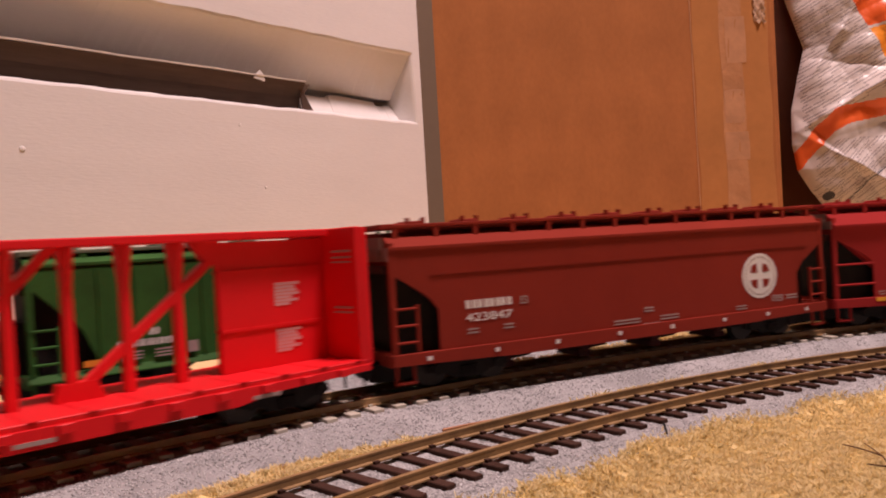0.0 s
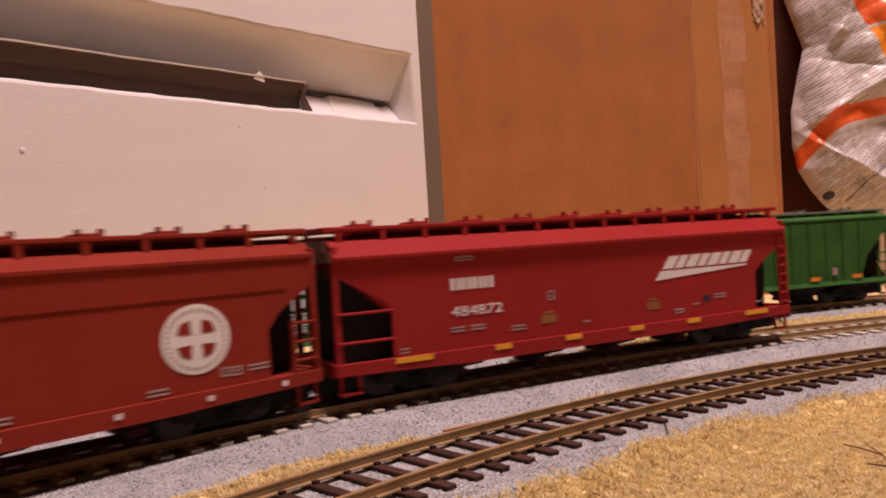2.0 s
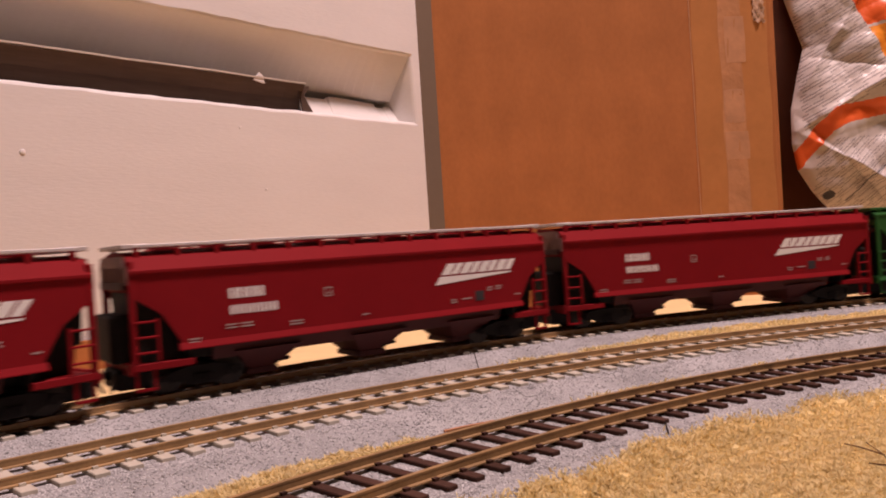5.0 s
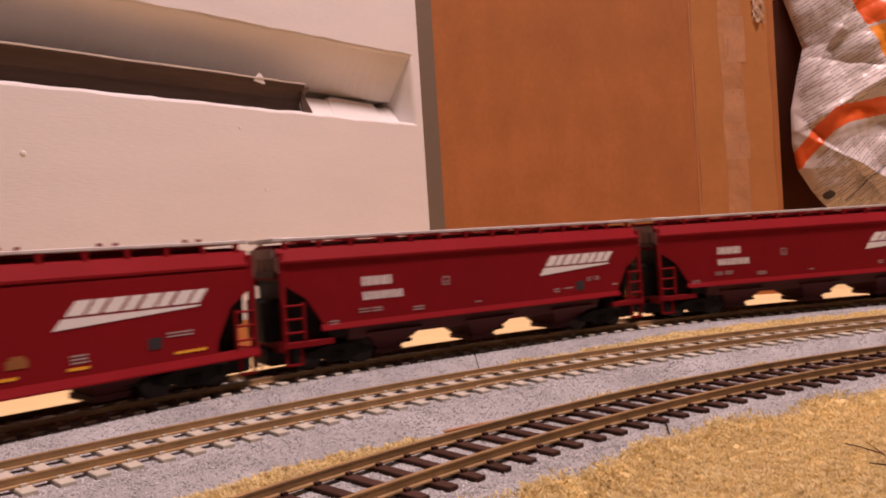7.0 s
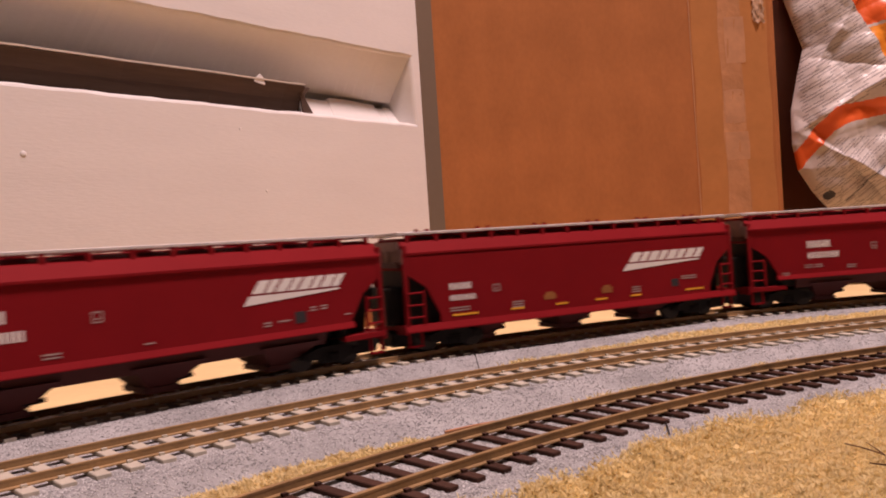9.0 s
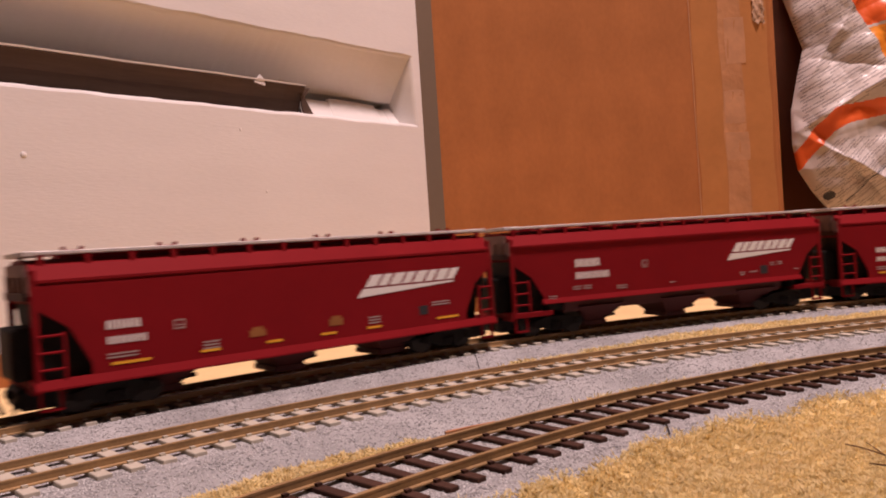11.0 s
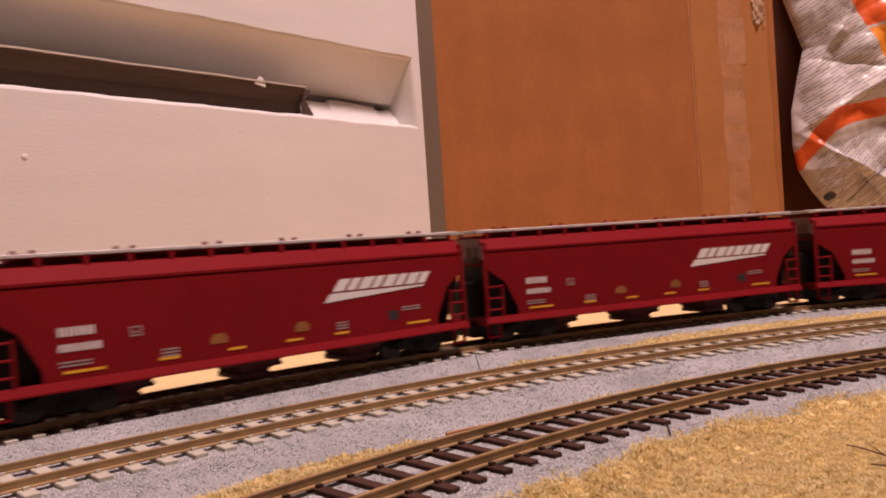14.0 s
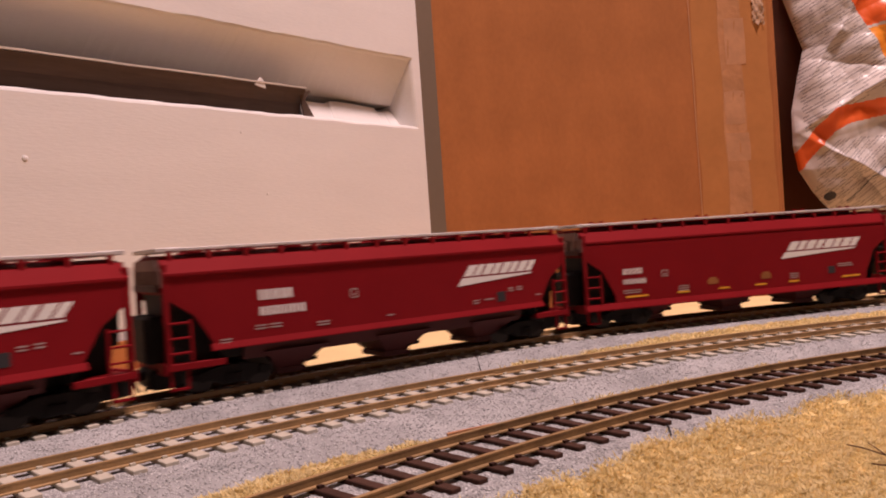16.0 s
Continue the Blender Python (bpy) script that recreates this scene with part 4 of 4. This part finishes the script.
build_ground()
t_rear = build_track("rear", "curved brown rails on pale ties, far track in ballast", M_TIE_LIGHT, -2.75, 1.85, -0.56, 0.02)
t_mid = build_track("middle", "curved brown rails on pale concrete ties in grey ballast", M_TIE_LIGHT, -2.45, 1.20, -0.54, -0.08)
t_near = build_track("near", "curved brown rails on dark brown ties beside dry grass", M_TIE_DARK, -1.10, 1.20, -0.42, -0.05)
rail_joiner(t_mid, "middle", 1, -0.540 * 0.6133)
rail_joiner(t_mid, "middle", -1, -0.551 * 0.6133)

# ================= room =================
def wall(name, x0, x1, y0, y1, z0, z1, mat):
    bm = B()
    block(bm, x0, x1, y0, y1, z0, z1)
    return tagged(part(name, bm, mat), "plain painted room wall", "wall", kind="structure")


wall("wall_north", -2.0, 2.3, 1.0, 1.1, -0.90, 1.65, M_WALL)
wall("wall_south", -2.0, 2.3, -2.0, -1.9, -0.90, 1.65, M_WALL)
wall("wall_west", -2.1, -2.0, -2.0, 1.1, -0.90, 1.65, M_WALL)
wall("wall_east", 2.3, 2.4, -2.0, 1.1, -0.90, 1.65, M_WALL)
# unseen floor, added dark so that less light bounces up
bm = B()
block(bm, -2.1, 2.4, -2.0, 1.1, -0.95, -0.90)
tagged(part("floor", bm, M_FLOOR), "unseen dark brown floor below the layout table, added to cut bounced light", "floor", kind="structure")
bm = B()
prism(bm, [(-2.0, -1.9), (-0.20, -1.9), (-0.20, -0.14), (2.3, -0.14), (2.3, 1.0), (-2.0, 1.0)], -0.03, 0.0030)
bmesh.ops.transform(bm, matrix=Matrix(((1, 0, 0, 0), (0, 0, 1, 0), (0, 1, 0, 0), (0, 0, 0, 1))), verts=bm.verts)
tagged(part("table_top", bm, M_WALL), "plain wooden table top under the layout", "table top", kind="structure")
bm = B()
block(bm, -2.1, 2.4, -2.0, 1.1, 1.65, 1.75)
tagged(part("ceiling", bm, M_CEIL), "plain pale ceiling", "ceiling", kind="structure")

# ================= foam packing block =================
FA = Vector((-0.01254, 0.5500, 0.0))
FU = Vector((-0.66804, -0.74413, 0.0))
FN = Vector((-0.74413, 0.66804, 0.0))


def build_foam():
    # local frame: x along the face to its far end, y into the block, z up
    m = Matrix((( FU.x, FN.x, 0, FA.x), (FU.y, FN.y, 0, FA.y), (0, 0, 1, 0), (0, 0, 0, 1)))
    foam = tagged(new("foam_block"), "white packing foam block with a long recessed slot", "packing foam")
    foam.matrix_basis = m
    L0, L1, ZT, D = -0.0062, 0.47, 0.34, 0.165
    S0, S1, Z0, Z1 = 0.0010, 0.43, 0.1402, 0.1862
    rng = np.random.default_rng(2)
    # front face with the slot's opening, its walls flaring slightly inwards, and the shell
    bm = B()
    us = sorted(set([L0] + [S0] + list(np.linspace(S0, S1, 60)) + [S1, L1]))
    def ring(t):
        pts = []
        for u in np.linspace(0, 1, 60):
            pts.append((S0 + u * (S1 - S0), Z0))
        for u in np.linspace(0, 1, 8)[1:]:
            pts.append((S1, Z0 + u * (Z1 - Z0)))
        for u in np.linspace(1, 0, 60)[1:]:
            pts.append((S0 + 0.0016 + u * (S1 - S0 - 0.0016), Z1))
        for u in np.linspace(1, 0, 8)[1:-1]:
            pts.append((S0 + 0.0016 * u, Z0 + u * (Z1 - Z0)))
        return pts
    o = ring(0)
    k = len(o)
    def outer(p):
        u, z = p
        if z <= Z0 + 1e-6:
            return (u if S0 < u < S1 else (L0 if u <= S0 else L1), 0.0042)
        if z >= Z1 - 1e-6:
            return (u if S0 + 0.002 < u < S1 else (L0 if u <= S0 + 0.002 else L1), ZT)
        return ((L0 if u < 0.2 else L1), z)
    ro = [bm.verts.new((u, 0, z)) for u, z in map(outer, o)]
    rounded = []
    for depth, grow in ((0.0, 0.0022), (0.0007, 0.0009), (0.0022, 0.0)):
        rowv = []
        for u, z in o:
            du = -grow if u < S0 + 0.003 else (grow if u > S1 - 0.003 else 0)
            dz = -grow if z < Z0 + 0.001 else (grow if z > Z1 - 0.001 else 0)
            wob = 0.0004 * math.sin(u * 140) * math.sin(u * 57 + 1) + rng.normal(0, 0.00012)
            rowv.append(bm.verts.new((u + du, depth, z + dz + wob)))
        rounded.append(rowv)
    rings = [ro] + rounded
    for depth, du_, ztop in ((0.0205, 0.0045, 0.1580), (0.0600, 0.0048, 0.1574)):
        rowv = []
        for u, z in o:
            f = (z - Z0) / (Z1 - Z0)
            deep = min(1.0, max(0.0, (u - 0.02) / 0.20))
            rowv.append(bm.verts.new((max(u, S0 + du_), depth + 0.034 * deep, Z0 + f * (ztop + 0.010 * deep - Z0))))
        rings.append(rowv)
    back = rings[-1]
    for a, b in zip(rings, rings[1:]):
        for i in range(k):
            j = (i + 1) % k
            try:
                bm.faces.new((a[i], a[j], b[j], b[i]))
            except ValueError:
                pass
    bm.faces.new(back)
    # shell behind
    rb = [bm.verts.new((v.co.x, D, v.co.z)) for v in ro]
    for i in range(k):
        j = (i + 1) % k
        if (ro[i].co - ro[j].co).length > 1e-7:
            bm.faces.new((ro[i], ro[j], rb[j], rb[i]))
    # small nubs and dents on the face
    for u, z, r_ in ((0.2625, 0.1075, 0.0016), (0.1309, 0.0918, 0.0010), (0.1461, 0.1269, 0.0010), (0.2040, 0.1190, 0.0005)):
        bmesh.ops.create_uvsphere(bm, u_segments=10, v_segments=6, radius=r_, matrix=Matrix.Translation((u, 0.0002, z)) @ Matrix.Diagonal((1, 0.5, 1, 1)))
    bmesh.ops.remove_doubles(bm, verts=bm.verts, dist=1e-7)
    part("foam_body", bm, M_FOAM, foam)
    # a loose foam slab lies in the slot, with a broken upper edge
    bm = B()
    # it leans back from the slot's front edge
    top = [(0.0056, 0.1522), (0.0075, 0.1538), (0.0125, 0.1534), (0.0150, 0.1524), (0.0210, 0.1526), (0.0230, 0.1548), (0.0330, 0.1551), (0.0420, 0.1556), (0.0560, 0.1560), (0.0630, 0.1558), (0.0650, 0.1536), (0.0800, 0.1538), (0.0870, 0.1540)]
    foot = [(0.0036 + (u - 0.0056) * 1.030, 0.1404) for u, _ in top]
    loft(bm, [[(fu, 0.0120, fz), (fu, 0.0160, fz), (u, 0.0230, z), (u, 0.0195, z)] for (fu, fz), (u, z) in zip(foot, top)])
    slab = tagged(new("foam_slab"), "loose white foam slab with a broken edge in the slot", "packing foam")
    slab.matrix_basis = m
    part("slab_body", bm, M_FOAM, slab)
    # a low cardboard strip stands at the foot of the block
    bm = B()
    block(bm, 0.02, 0.40, -0.0060, -0.0030, 0.0042, 0.0190, 0.0004)
    tagged(part("cardboard_strip", bm, M_BOX, None, "", m), "low brown cardboard strip at the foot of the foam", "cardboard")
    # a folded card strip in the slot; its dark colour holds the slot's shade
    card = tagged(new("card_strip"), "folded card strip lying in the foam slot, coloured dark for shade", "card")
    card.matrix_basis = m
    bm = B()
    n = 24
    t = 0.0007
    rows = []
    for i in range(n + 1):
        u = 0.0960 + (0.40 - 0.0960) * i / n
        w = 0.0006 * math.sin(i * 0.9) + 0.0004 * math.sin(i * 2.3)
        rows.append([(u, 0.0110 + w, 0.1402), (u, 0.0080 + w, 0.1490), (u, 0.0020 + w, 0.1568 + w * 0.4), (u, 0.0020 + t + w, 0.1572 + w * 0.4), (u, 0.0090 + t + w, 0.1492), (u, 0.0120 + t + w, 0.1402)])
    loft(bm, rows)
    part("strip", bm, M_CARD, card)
    bm = B()
    loft(bm, [[(0.0960 + 0.0127 * i, 0.0012 + 0.0006 * math.sin(i * 0.9) + 0.0004 * math.sin(i * 2.3) + dy, 0.1572 + dz) for dy, dz in ((0, 0), (0.0026, 0), (0.0026, 0.0009), (0, 0.0009))] for i in range(25)])
    part("strip_edge", bm, M_CARD_EDGE, card, "pale cut edge")
    bm = B()
    prism(bm, [(0.1255, 0.1545), (0.1330, 0.1560), (0.1320, 0.1572), (0.1288, 0.1606), (0.1268, 0.1590)], 0.0020, 0.0034)
    part("torn_tab", bm, M_FOAM, card, "small torn white tab")
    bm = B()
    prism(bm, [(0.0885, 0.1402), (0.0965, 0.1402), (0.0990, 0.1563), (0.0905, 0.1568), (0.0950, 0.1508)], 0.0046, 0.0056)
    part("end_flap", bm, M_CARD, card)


build_foam()


# ================= cardboard carton =================
def build_carton():
    x0, x1, y0, z1 = 0.0, 0.2420, 0.0, 0.34
    m = pose(0.0028, 0.5600, 0.0042, 0, 0, -4.8)
    box = tagged(new("carton"), "tall brown cardboard carton with packing tape", "box")
    box.matrix_basis = m
    bm = B()
    # the corner beside the bag is crushed into a slanting face
    plan = [(x0, y0), (0.2325, y0), (0.2345, 0.0006), (0.2360, 0.0022), (0.2366, 0.0045), (0.2370, 0.16), (x0, 0.16)]
    loft(bm, [[(x + (0.0028 * z / z1 if x > 0.23 else 0), y, z) for x, y in plan] for z in (0.0, 0.06, 0.14, 0.24, z1)])
    part("carton_body", bm, M_BOX, box)
    # a taped seam: overlapping panel edge and two bands of tape, a little wrinkled
    bm = B()
    block(bm, 0.1782, 0.2322, -0.00008, 0.0003, 0.001, z1 - 0.002)
    part("seam_flap", bm, M_BOX, box)
    rng = np.random.default_rng(8)
    def band(name, xa, xb, y, mat, label):
        bm = B()
        n, k = 46, 8
        rows = []
        for i in range(n + 1):
            z = 0.003 + (z1 - 0.008) * i / n
            rows.append([bm.verts.new((xa + (xb - xa) * j / k + 0.0005 * math.sin(i * 0.7 + j), y - 0.00004 - 0.00012 * abs(math.sin(j * 1.9 + i * 0.35)) * (0.4 + rng.random()), z)) for j in range(k + 1)])
        for a, b in zip(rows, rows[1:]):
            for j in range(k):
                bm.faces.new((a[j], a[j + 1], b[j + 1], b[j]))
        ob = part(name, bm, mat, box, label)
        for p in ob.data.polygons:
            p.use_smooth = True
    band("tape_band", 0.1810, 0.2318, -0.00014, M_TAPE, "brown glossy packing tape")
    # cloudy, lifted patches of the clear tape
    for ca, cb, za, zb in ((0.1998, 0.2155, 0.0950, 0.1150), (0.2000, 0.2135, 0.1210, 0.1440), (0.2030, 0.2165, 0.1620, 0.1950)):
        bm = B()
        ring_ = []
        for q in range(40):
            a = q * math.tau / 40
            e_ = 1 / max(abs(math.cos(a)), abs(math.sin(a))) ** 0.9 * (1 + 0.03 * math.sin(2 * a + za * 90))
            ring_.append(((ca + cb) / 2 + (cb - ca) / 2 * math.cos(a) * e_, (za + zb) / 2 + (zb - za) / 2 * math.sin(a) * e_))
        prism(bm, ring_, -0.00050, -0.00030)
        part("lifted_patch", bm, M_CLOUDY, box, "cloudy lifted tape")
    # loose crumpled end of the clear tape
    bm = B()
    rows = [[bm.verts.new((0.2228 + 0.0075 * j / 9 + 0.0006 * math.sin(i * 1.7), -0.0006 - 0.0013 * abs(math.sin(i * 0.42 + j * 0.5) * math.sin(j * 0.45 + i * 0.1)), 0.1890 + 0.0012 * math.sin(j * 1.3) + 0.019 * i / 16)) for j in range(10)] for i in range(17)]
    for a, b in zip(rows, rows[1:]):
        for j in range(9):
            bm.faces.new((a[j], a[j + 1], b[j + 1], b[j]))
    loose = part("crumpled_tape", bm, M_CRUMPLE, box, "crumpled glossy clear tape")
    for p in loose.data.polygons:
        p.use_smooth = True
    # light caught along the seam, put in as a narrow pale strip
    bm = B()
    block(bm, 0.1795, 0.1802, -0.0005, 0.0, 0.003, z1 - 0.004, 0.0002)
    part("tape_edge", bm, M_CLOUDY, box, "pale strip for the bright line along the seam")
    band("clear_tape", 0.1990, 0.2140, -0.00034, M_TAPE_CLEAR, "clear wrinkled tape")


build_carton()


# ================= crumpled bag =================
def build_bag():
    bag = tagged(new("plastic_bag"), "crumpled white printed plastic bag with orange stripes", "bag")
    bag.matrix_basis = pose(0.2765, 0.580, 0.0, 0, 0, 0)
    n, k = 330, 470
    W, Hh = 0.20, 0.34
    u = np.linspace(0, 1, n)
    v = np.linspace(0, 1, k)
    U, V = np.meshgrid(u, v)
    z = 0.0045 + V * Hh
    # left outline of the bag at each height
    hz = [0.0045, 0.045, 0.0653, 0.0768, 0.0920, 0.1105, 0.1361, 0.1620, 0.1820, 0.2184, 0.35]
    lx = [0.052, 0.030, 0.0068, -0.0015, -0.0099, -0.0126, -0.0115, -0.0050, 0.0008, -0.0105, -0.040]
    left = np.interp(z, hz, lx)
    x = left + U * (W - left)
    puff = 0.028 * np.sin(np.pi * np.clip(U, 0, 1)) ** 0.6
    crease = 0.0
    rng = np.random.default_rng(12)
    for _ in range(34):
        a = rng.uniform(0, math.pi)
        f = rng.uniform(25, 90)
        ph = rng.uniform(0, 6.28)
        crease = crease + (np.abs(np.sin((x * math.cos(a) + z * math.sin(a)) * f + ph + 1.2 * np.sin(z * 31 + ph))) - 0.6) * rng.uniform(0.0005, 0.0024)
    # the large folds: a pinch under the shoulder, a ridge above the band and one that runs down from its bend
    def fold(ax, az, bx, bz, wide, high):
        nonlocal crease
        ux, uz = bx - ax, bz - az
        n2 = math.hypot(ux, uz)
        along = np.clip(((x - ax) * ux + (z - az) * uz) / n2 ** 2, -0.1, 1.1)
        off = ((x - ax) * uz - (z - az) * ux) / n2
        crease = crease + high * np.exp(-np.abs(off) / wide) * np.exp(-(np.maximum(np.abs(along - 0.5) - 0.5, 0) * 9) ** 2)
    fold(-0.012, 0.178, 0.050, 0.160, 0.0070, -0.005)
    fold(0.006, 0.130, 0.050, 0.156, 0.0050, 0.009)
    fold(0.004, 0.108, 0.045, 0.075, 0.0055, 0.009)
    fold(-0.006, 0.150, 0.020, 0.190, 0.0040, 0.006)
    fold(0.000, 0.120, 0.026, 0.085, 0.0050, -0.006)
    y = -puff - crease * np.sin(np.pi * np.clip(U * 1.02, 0, 1)) ** 0.4 + 0.012 * (V - 0.4)
    co = np.stack([x, y, z], -1).reshape(-1, 3)
    idx = np.arange(n * k).reshape(k, n)
    q = np.stack([idx[:-1, :-1], idx[:-1, 1:], idx[1:, 1:], idx[1:, :-1]], -1).reshape(-1, 4)
    cxm = (x[:-1, :-1] + x[1:, 1:]) / 2
    czm = (z[:-1, :-1] + z[1:, 1:]) / 2
    mi = np.zeros(cxm.shape, dtype=np.int32)
    # slanting lines of print
    d = czm - np.where(czm > 0.115, 0.55, 0.95) * cxm
    per = 0.0025
    line = ((d % per) < per * 0.38) & (np.sin(cxm * 240 + np.floor(d / per) * 2.1) > -0.7)
    block_ = ((d > 0.122) & (d < 0.230) & (cxm > -0.006)) | ((d > 0.010) & (d < 0.100) & (czm < 0.112) & (cxm > 0.000) & (cxm < 0.080))
    mi[line & block_] = 3
    # orange band that rises and then levels
    zb = np.interp(cxm, [-0.0130, -0.0095, 0.001, 0.011, 0.020, 0.046, 0.2], [0.095, 0.0995, 0.1140, 0.1255, 0.1290, 0.1325, 0.138])
    wb = np.interp(cxm, [-0.01, 0.010, 0.022, 0.06], [0.0085, 0.0085, 0.0066, 0.0058])
    mi[np.abs(czm - zb) < wb] = 1
    # bright corner print
    edge = np.interp(czm, [0.14, 0.170, 0.1906, 0.2009, 0.2128, 0.27, 0.36], [0.060, 0.0465, 0.0380, 0.0345, 0.0290, 0.010, -0.01])
    mi[cxm > edge] = 1
    mi[(cxm > edge) & (czm < 0.1903 + 0.17 * (cxm - 0.038))] = 2
    mi[(cxm > edge) & (np.abs(czm - 0.1903 - 0.17 * (cxm - 0.038)) < 0.0010)] = 0
    mi[(cxm > edge) & (czm < 0.158)] = 0
    # dark round spot
    mi[np.hypot((cxm - 0.0080) / 1.1, czm - 0.0715) < 0.0030] = 4
    sweep = np.interp(cxm, [0.018, 0.032, 0.048], [0.0665, 0.0830, 0.0950])
    mi[(np.abs(czm - sweep) < 0.0006) & (cxm > 0.018) & (cxm < 0.048)] = 4
    me = bpy.data.meshes.new("bag_skin")
    me.from_pydata(co.tolist(), [], q.tolist())
    for one in (M_BAG, M_ORANGE, M_AMBER, M_INK, M_SPOT):
        me.materials.append(one)
    me.polygons.foreach_set("material_index", mi.ravel())
    me.polygons.foreach_set("use_smooth", np.ones(len(q), dtype=bool))
    ob = new("bag_skin", me)
    ob.parent = bag
    # back of the bag
    bm = B()
    back = [(lx[i] + 0.050, hz[i]) for i in range(len(hz))]
    prism(bm, back + [(W, 0.35), (W, 0.0045)], 0.004, 0.05)
    part("bag_back", bm, M_BAG, bag)
    # added panel: the shade in the gap, put in as a dark brown sheet
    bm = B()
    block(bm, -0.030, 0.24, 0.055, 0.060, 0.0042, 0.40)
    tagged(part("dark_panel", bm, M_GAP_SHADE, None, "", pose(0.2765, 0.580, 0)), "dark brown panel added behind the bag for the gap's shade", "panel")


build_bag()

# ================= trains =================
REAR_START, FRONT_START = 9.0, 2.0
first_plain, first_striped, first_green, first_old = car_red_plain(), car_red_striped(), car_green(), car_green_old()
first_oxide, first_red, first_beam = car_oxide(), car_freight_red(), car_centre_beam()
# centre of each far car along the track at 9 s, from the last car to the first
C0, STEP = -0.8256, 0.18538
ORDER = [(3, "plain"), (2, "plain"), (1, "striped"), (0, "striped"), (-1, "striped"), (-2, "plain"), (-3, "striped"), (-4, "plain"), (-5, "plain"), (-6, "plain")]


def fit_size(car, kx, ky, kz):
    """Bring a car to its scale length, width and height; the trucks keep their round wheels."""
    seen = set()
    for o in car.children_recursive:
        if o.name.startswith("truck"):
            o.matrix_basis = pose(o.matrix_basis.translation.x * kx, 0, 0)
            continue
        if o.name.startswith(("side_frame", "wheel")):
            continue
        t = o.matrix_basis.translation
        o.matrix_basis = pose(t.x * kx, t.y * ky, t.z * kz)
        if o.data.name not in seen:
            seen.add(o.data.name)
            o.data.transform(Matrix.Diagonal((kx, ky, kz, 1)))


for one in (first_plain, first_striped, first_green, first_old):
    fit_size(one, 0.968, 1.02, 0.902)
for one in (first_oxide, first_red):
    fit_size(one, 0.961, 1.02, 0.905)
fit_size(first_beam, 0.968, 1.0, 0.900)
MOVING = []
used = set()
for j, kind in ORDER:
    src = first_plain if kind == "plain" else first_striped
    car = src if kind not in used else copy_thing(src, Matrix())
    used.add(kind)
    MOVING.append((car, "rear", C0 - STEP * j))
MOVING.append((first_green, "rear", 0.4661))
MOVING.append((first_old, "rear", 0.6550))
MOVING.append((first_oxide, "middle", -0.4876))
MOVING.append((first_red, "middle", -0.3016))
MOVING.append((first_beam, "middle", -0.6837))

build_stones()
build_grass()


def ground_line(name, pts, r, label, category, lift=0.0004, mat=None):
    """A thin wire, or a rod drawn for a crack, that lies along the ground."""
    bm = B()
    for (x0, y0), (x1, y1) in zip(pts, pts[1:]):
        n = 5
        for i in range(n):
            a, b = i / n, (i + 1) / n
            xa, ya, xb, yb = x0 + (x1 - x0) * a, y0 + (y1 - y0) * a, x0 + (x1 - x0) * b, y0 + (y1 - y0) * b
            za, zb = (float(roadbed(np.array([u]), np.array([v]))[0][0]) + lift for u, v in ((xa, ya), (xb, yb)))
            rod(bm, (xa, ya, za), (xb, yb, zb), r, 6)
    return tagged(part(name, bm, mat or M_BLACK), label, category)


# two cracks in the ballast, built as thin black rods
ground_line("feeder_wire", [(0.0497, 0.1890), (0.0487, 0.1800), (0.0470, 0.1712)], 0.00016, "thin dark rod drawn for a crack in the ballast", "wire")
ground_line("feeder_wire", [(0.0098, 0.3110), (0.0106, 0.2980), (0.0118, 0.2850)], 0.00013, "thin dark rod drawn for a crack in the ballast", "wire")
ground_line("bare_wire", [(-0.0024, 0.1846), (0.0037, 0.1880), (0.0098, 0.1912)], 0.00036, "rusty bare wire lying beside the rail", "wire", 0.0005, M_COPPER)


def build_twig():
    """A small forked twig that lies on the grass."""
    twig = tagged(new("twig"), "small dark forked twig lying in the dry grass", "twig")
    arms = [[(0.0735, 0.1225), (0.0765, 0.1300), (0.0795, 0.1400), (0.0818, 0.1490), (0.0822, 0.1560)],
            [(0.0795, 0.1400), (0.0840, 0.1440), (0.0875, 0.1500)], [(0.0765, 0.1300), (0.0810, 0.1330), (0.0855, 0.1345)],
            [(0.0818, 0.1490), (0.0800, 0.1540), (0.0784, 0.1570)], [(0.0808, 0.1450), (0.0784, 0.1480)]]
    for k, arm in enumerate(arms):
        rings = []
        for i, (x, y) in enumerate(arm):
            r_ = (0.00028 if k == 0 else 0.00018) * (1 - 0.16 * i)
            z = 0.0076 + 0.0010 * math.sin(x * 310 + y * 170)
            rings.append([(x + r_ * math.cos(a), y, z + r_ * math.sin(a)) for a in (0.5, 1.55, 2.6, 3.65, 4.7, 5.75)])
        bm = B()
        loft(bm, rings)
        part("stem" if k == 0 else "branch", bm, M_TWIG, twig)


build_twig()


def motions():
    for car, key, start in MOVING:
        v, t0 = (V_REAR, REAR_START) if key == "rear" else (V_FRONT, FRONT_START)
        rows = []
        for i in range(33):
            t = i * 0.5
            s = start + v * (t - t0)
            if key == "rear":
                s += 0.0116 * max(0.0, 1 - t / 1.9) ** 1.5
            x0, y0, _ = on_track(key, s - 0.063)
            x1, y1, _ = on_track(key, s + 0.063)
            rows.append((t, pose((x0 + x1) / 2, (y0 + y1) / 2, ZR, 0, 0, math.degrees(math.atan2(y1 - y0, x1 - x0)))))
        walk(car, rows)


motions()
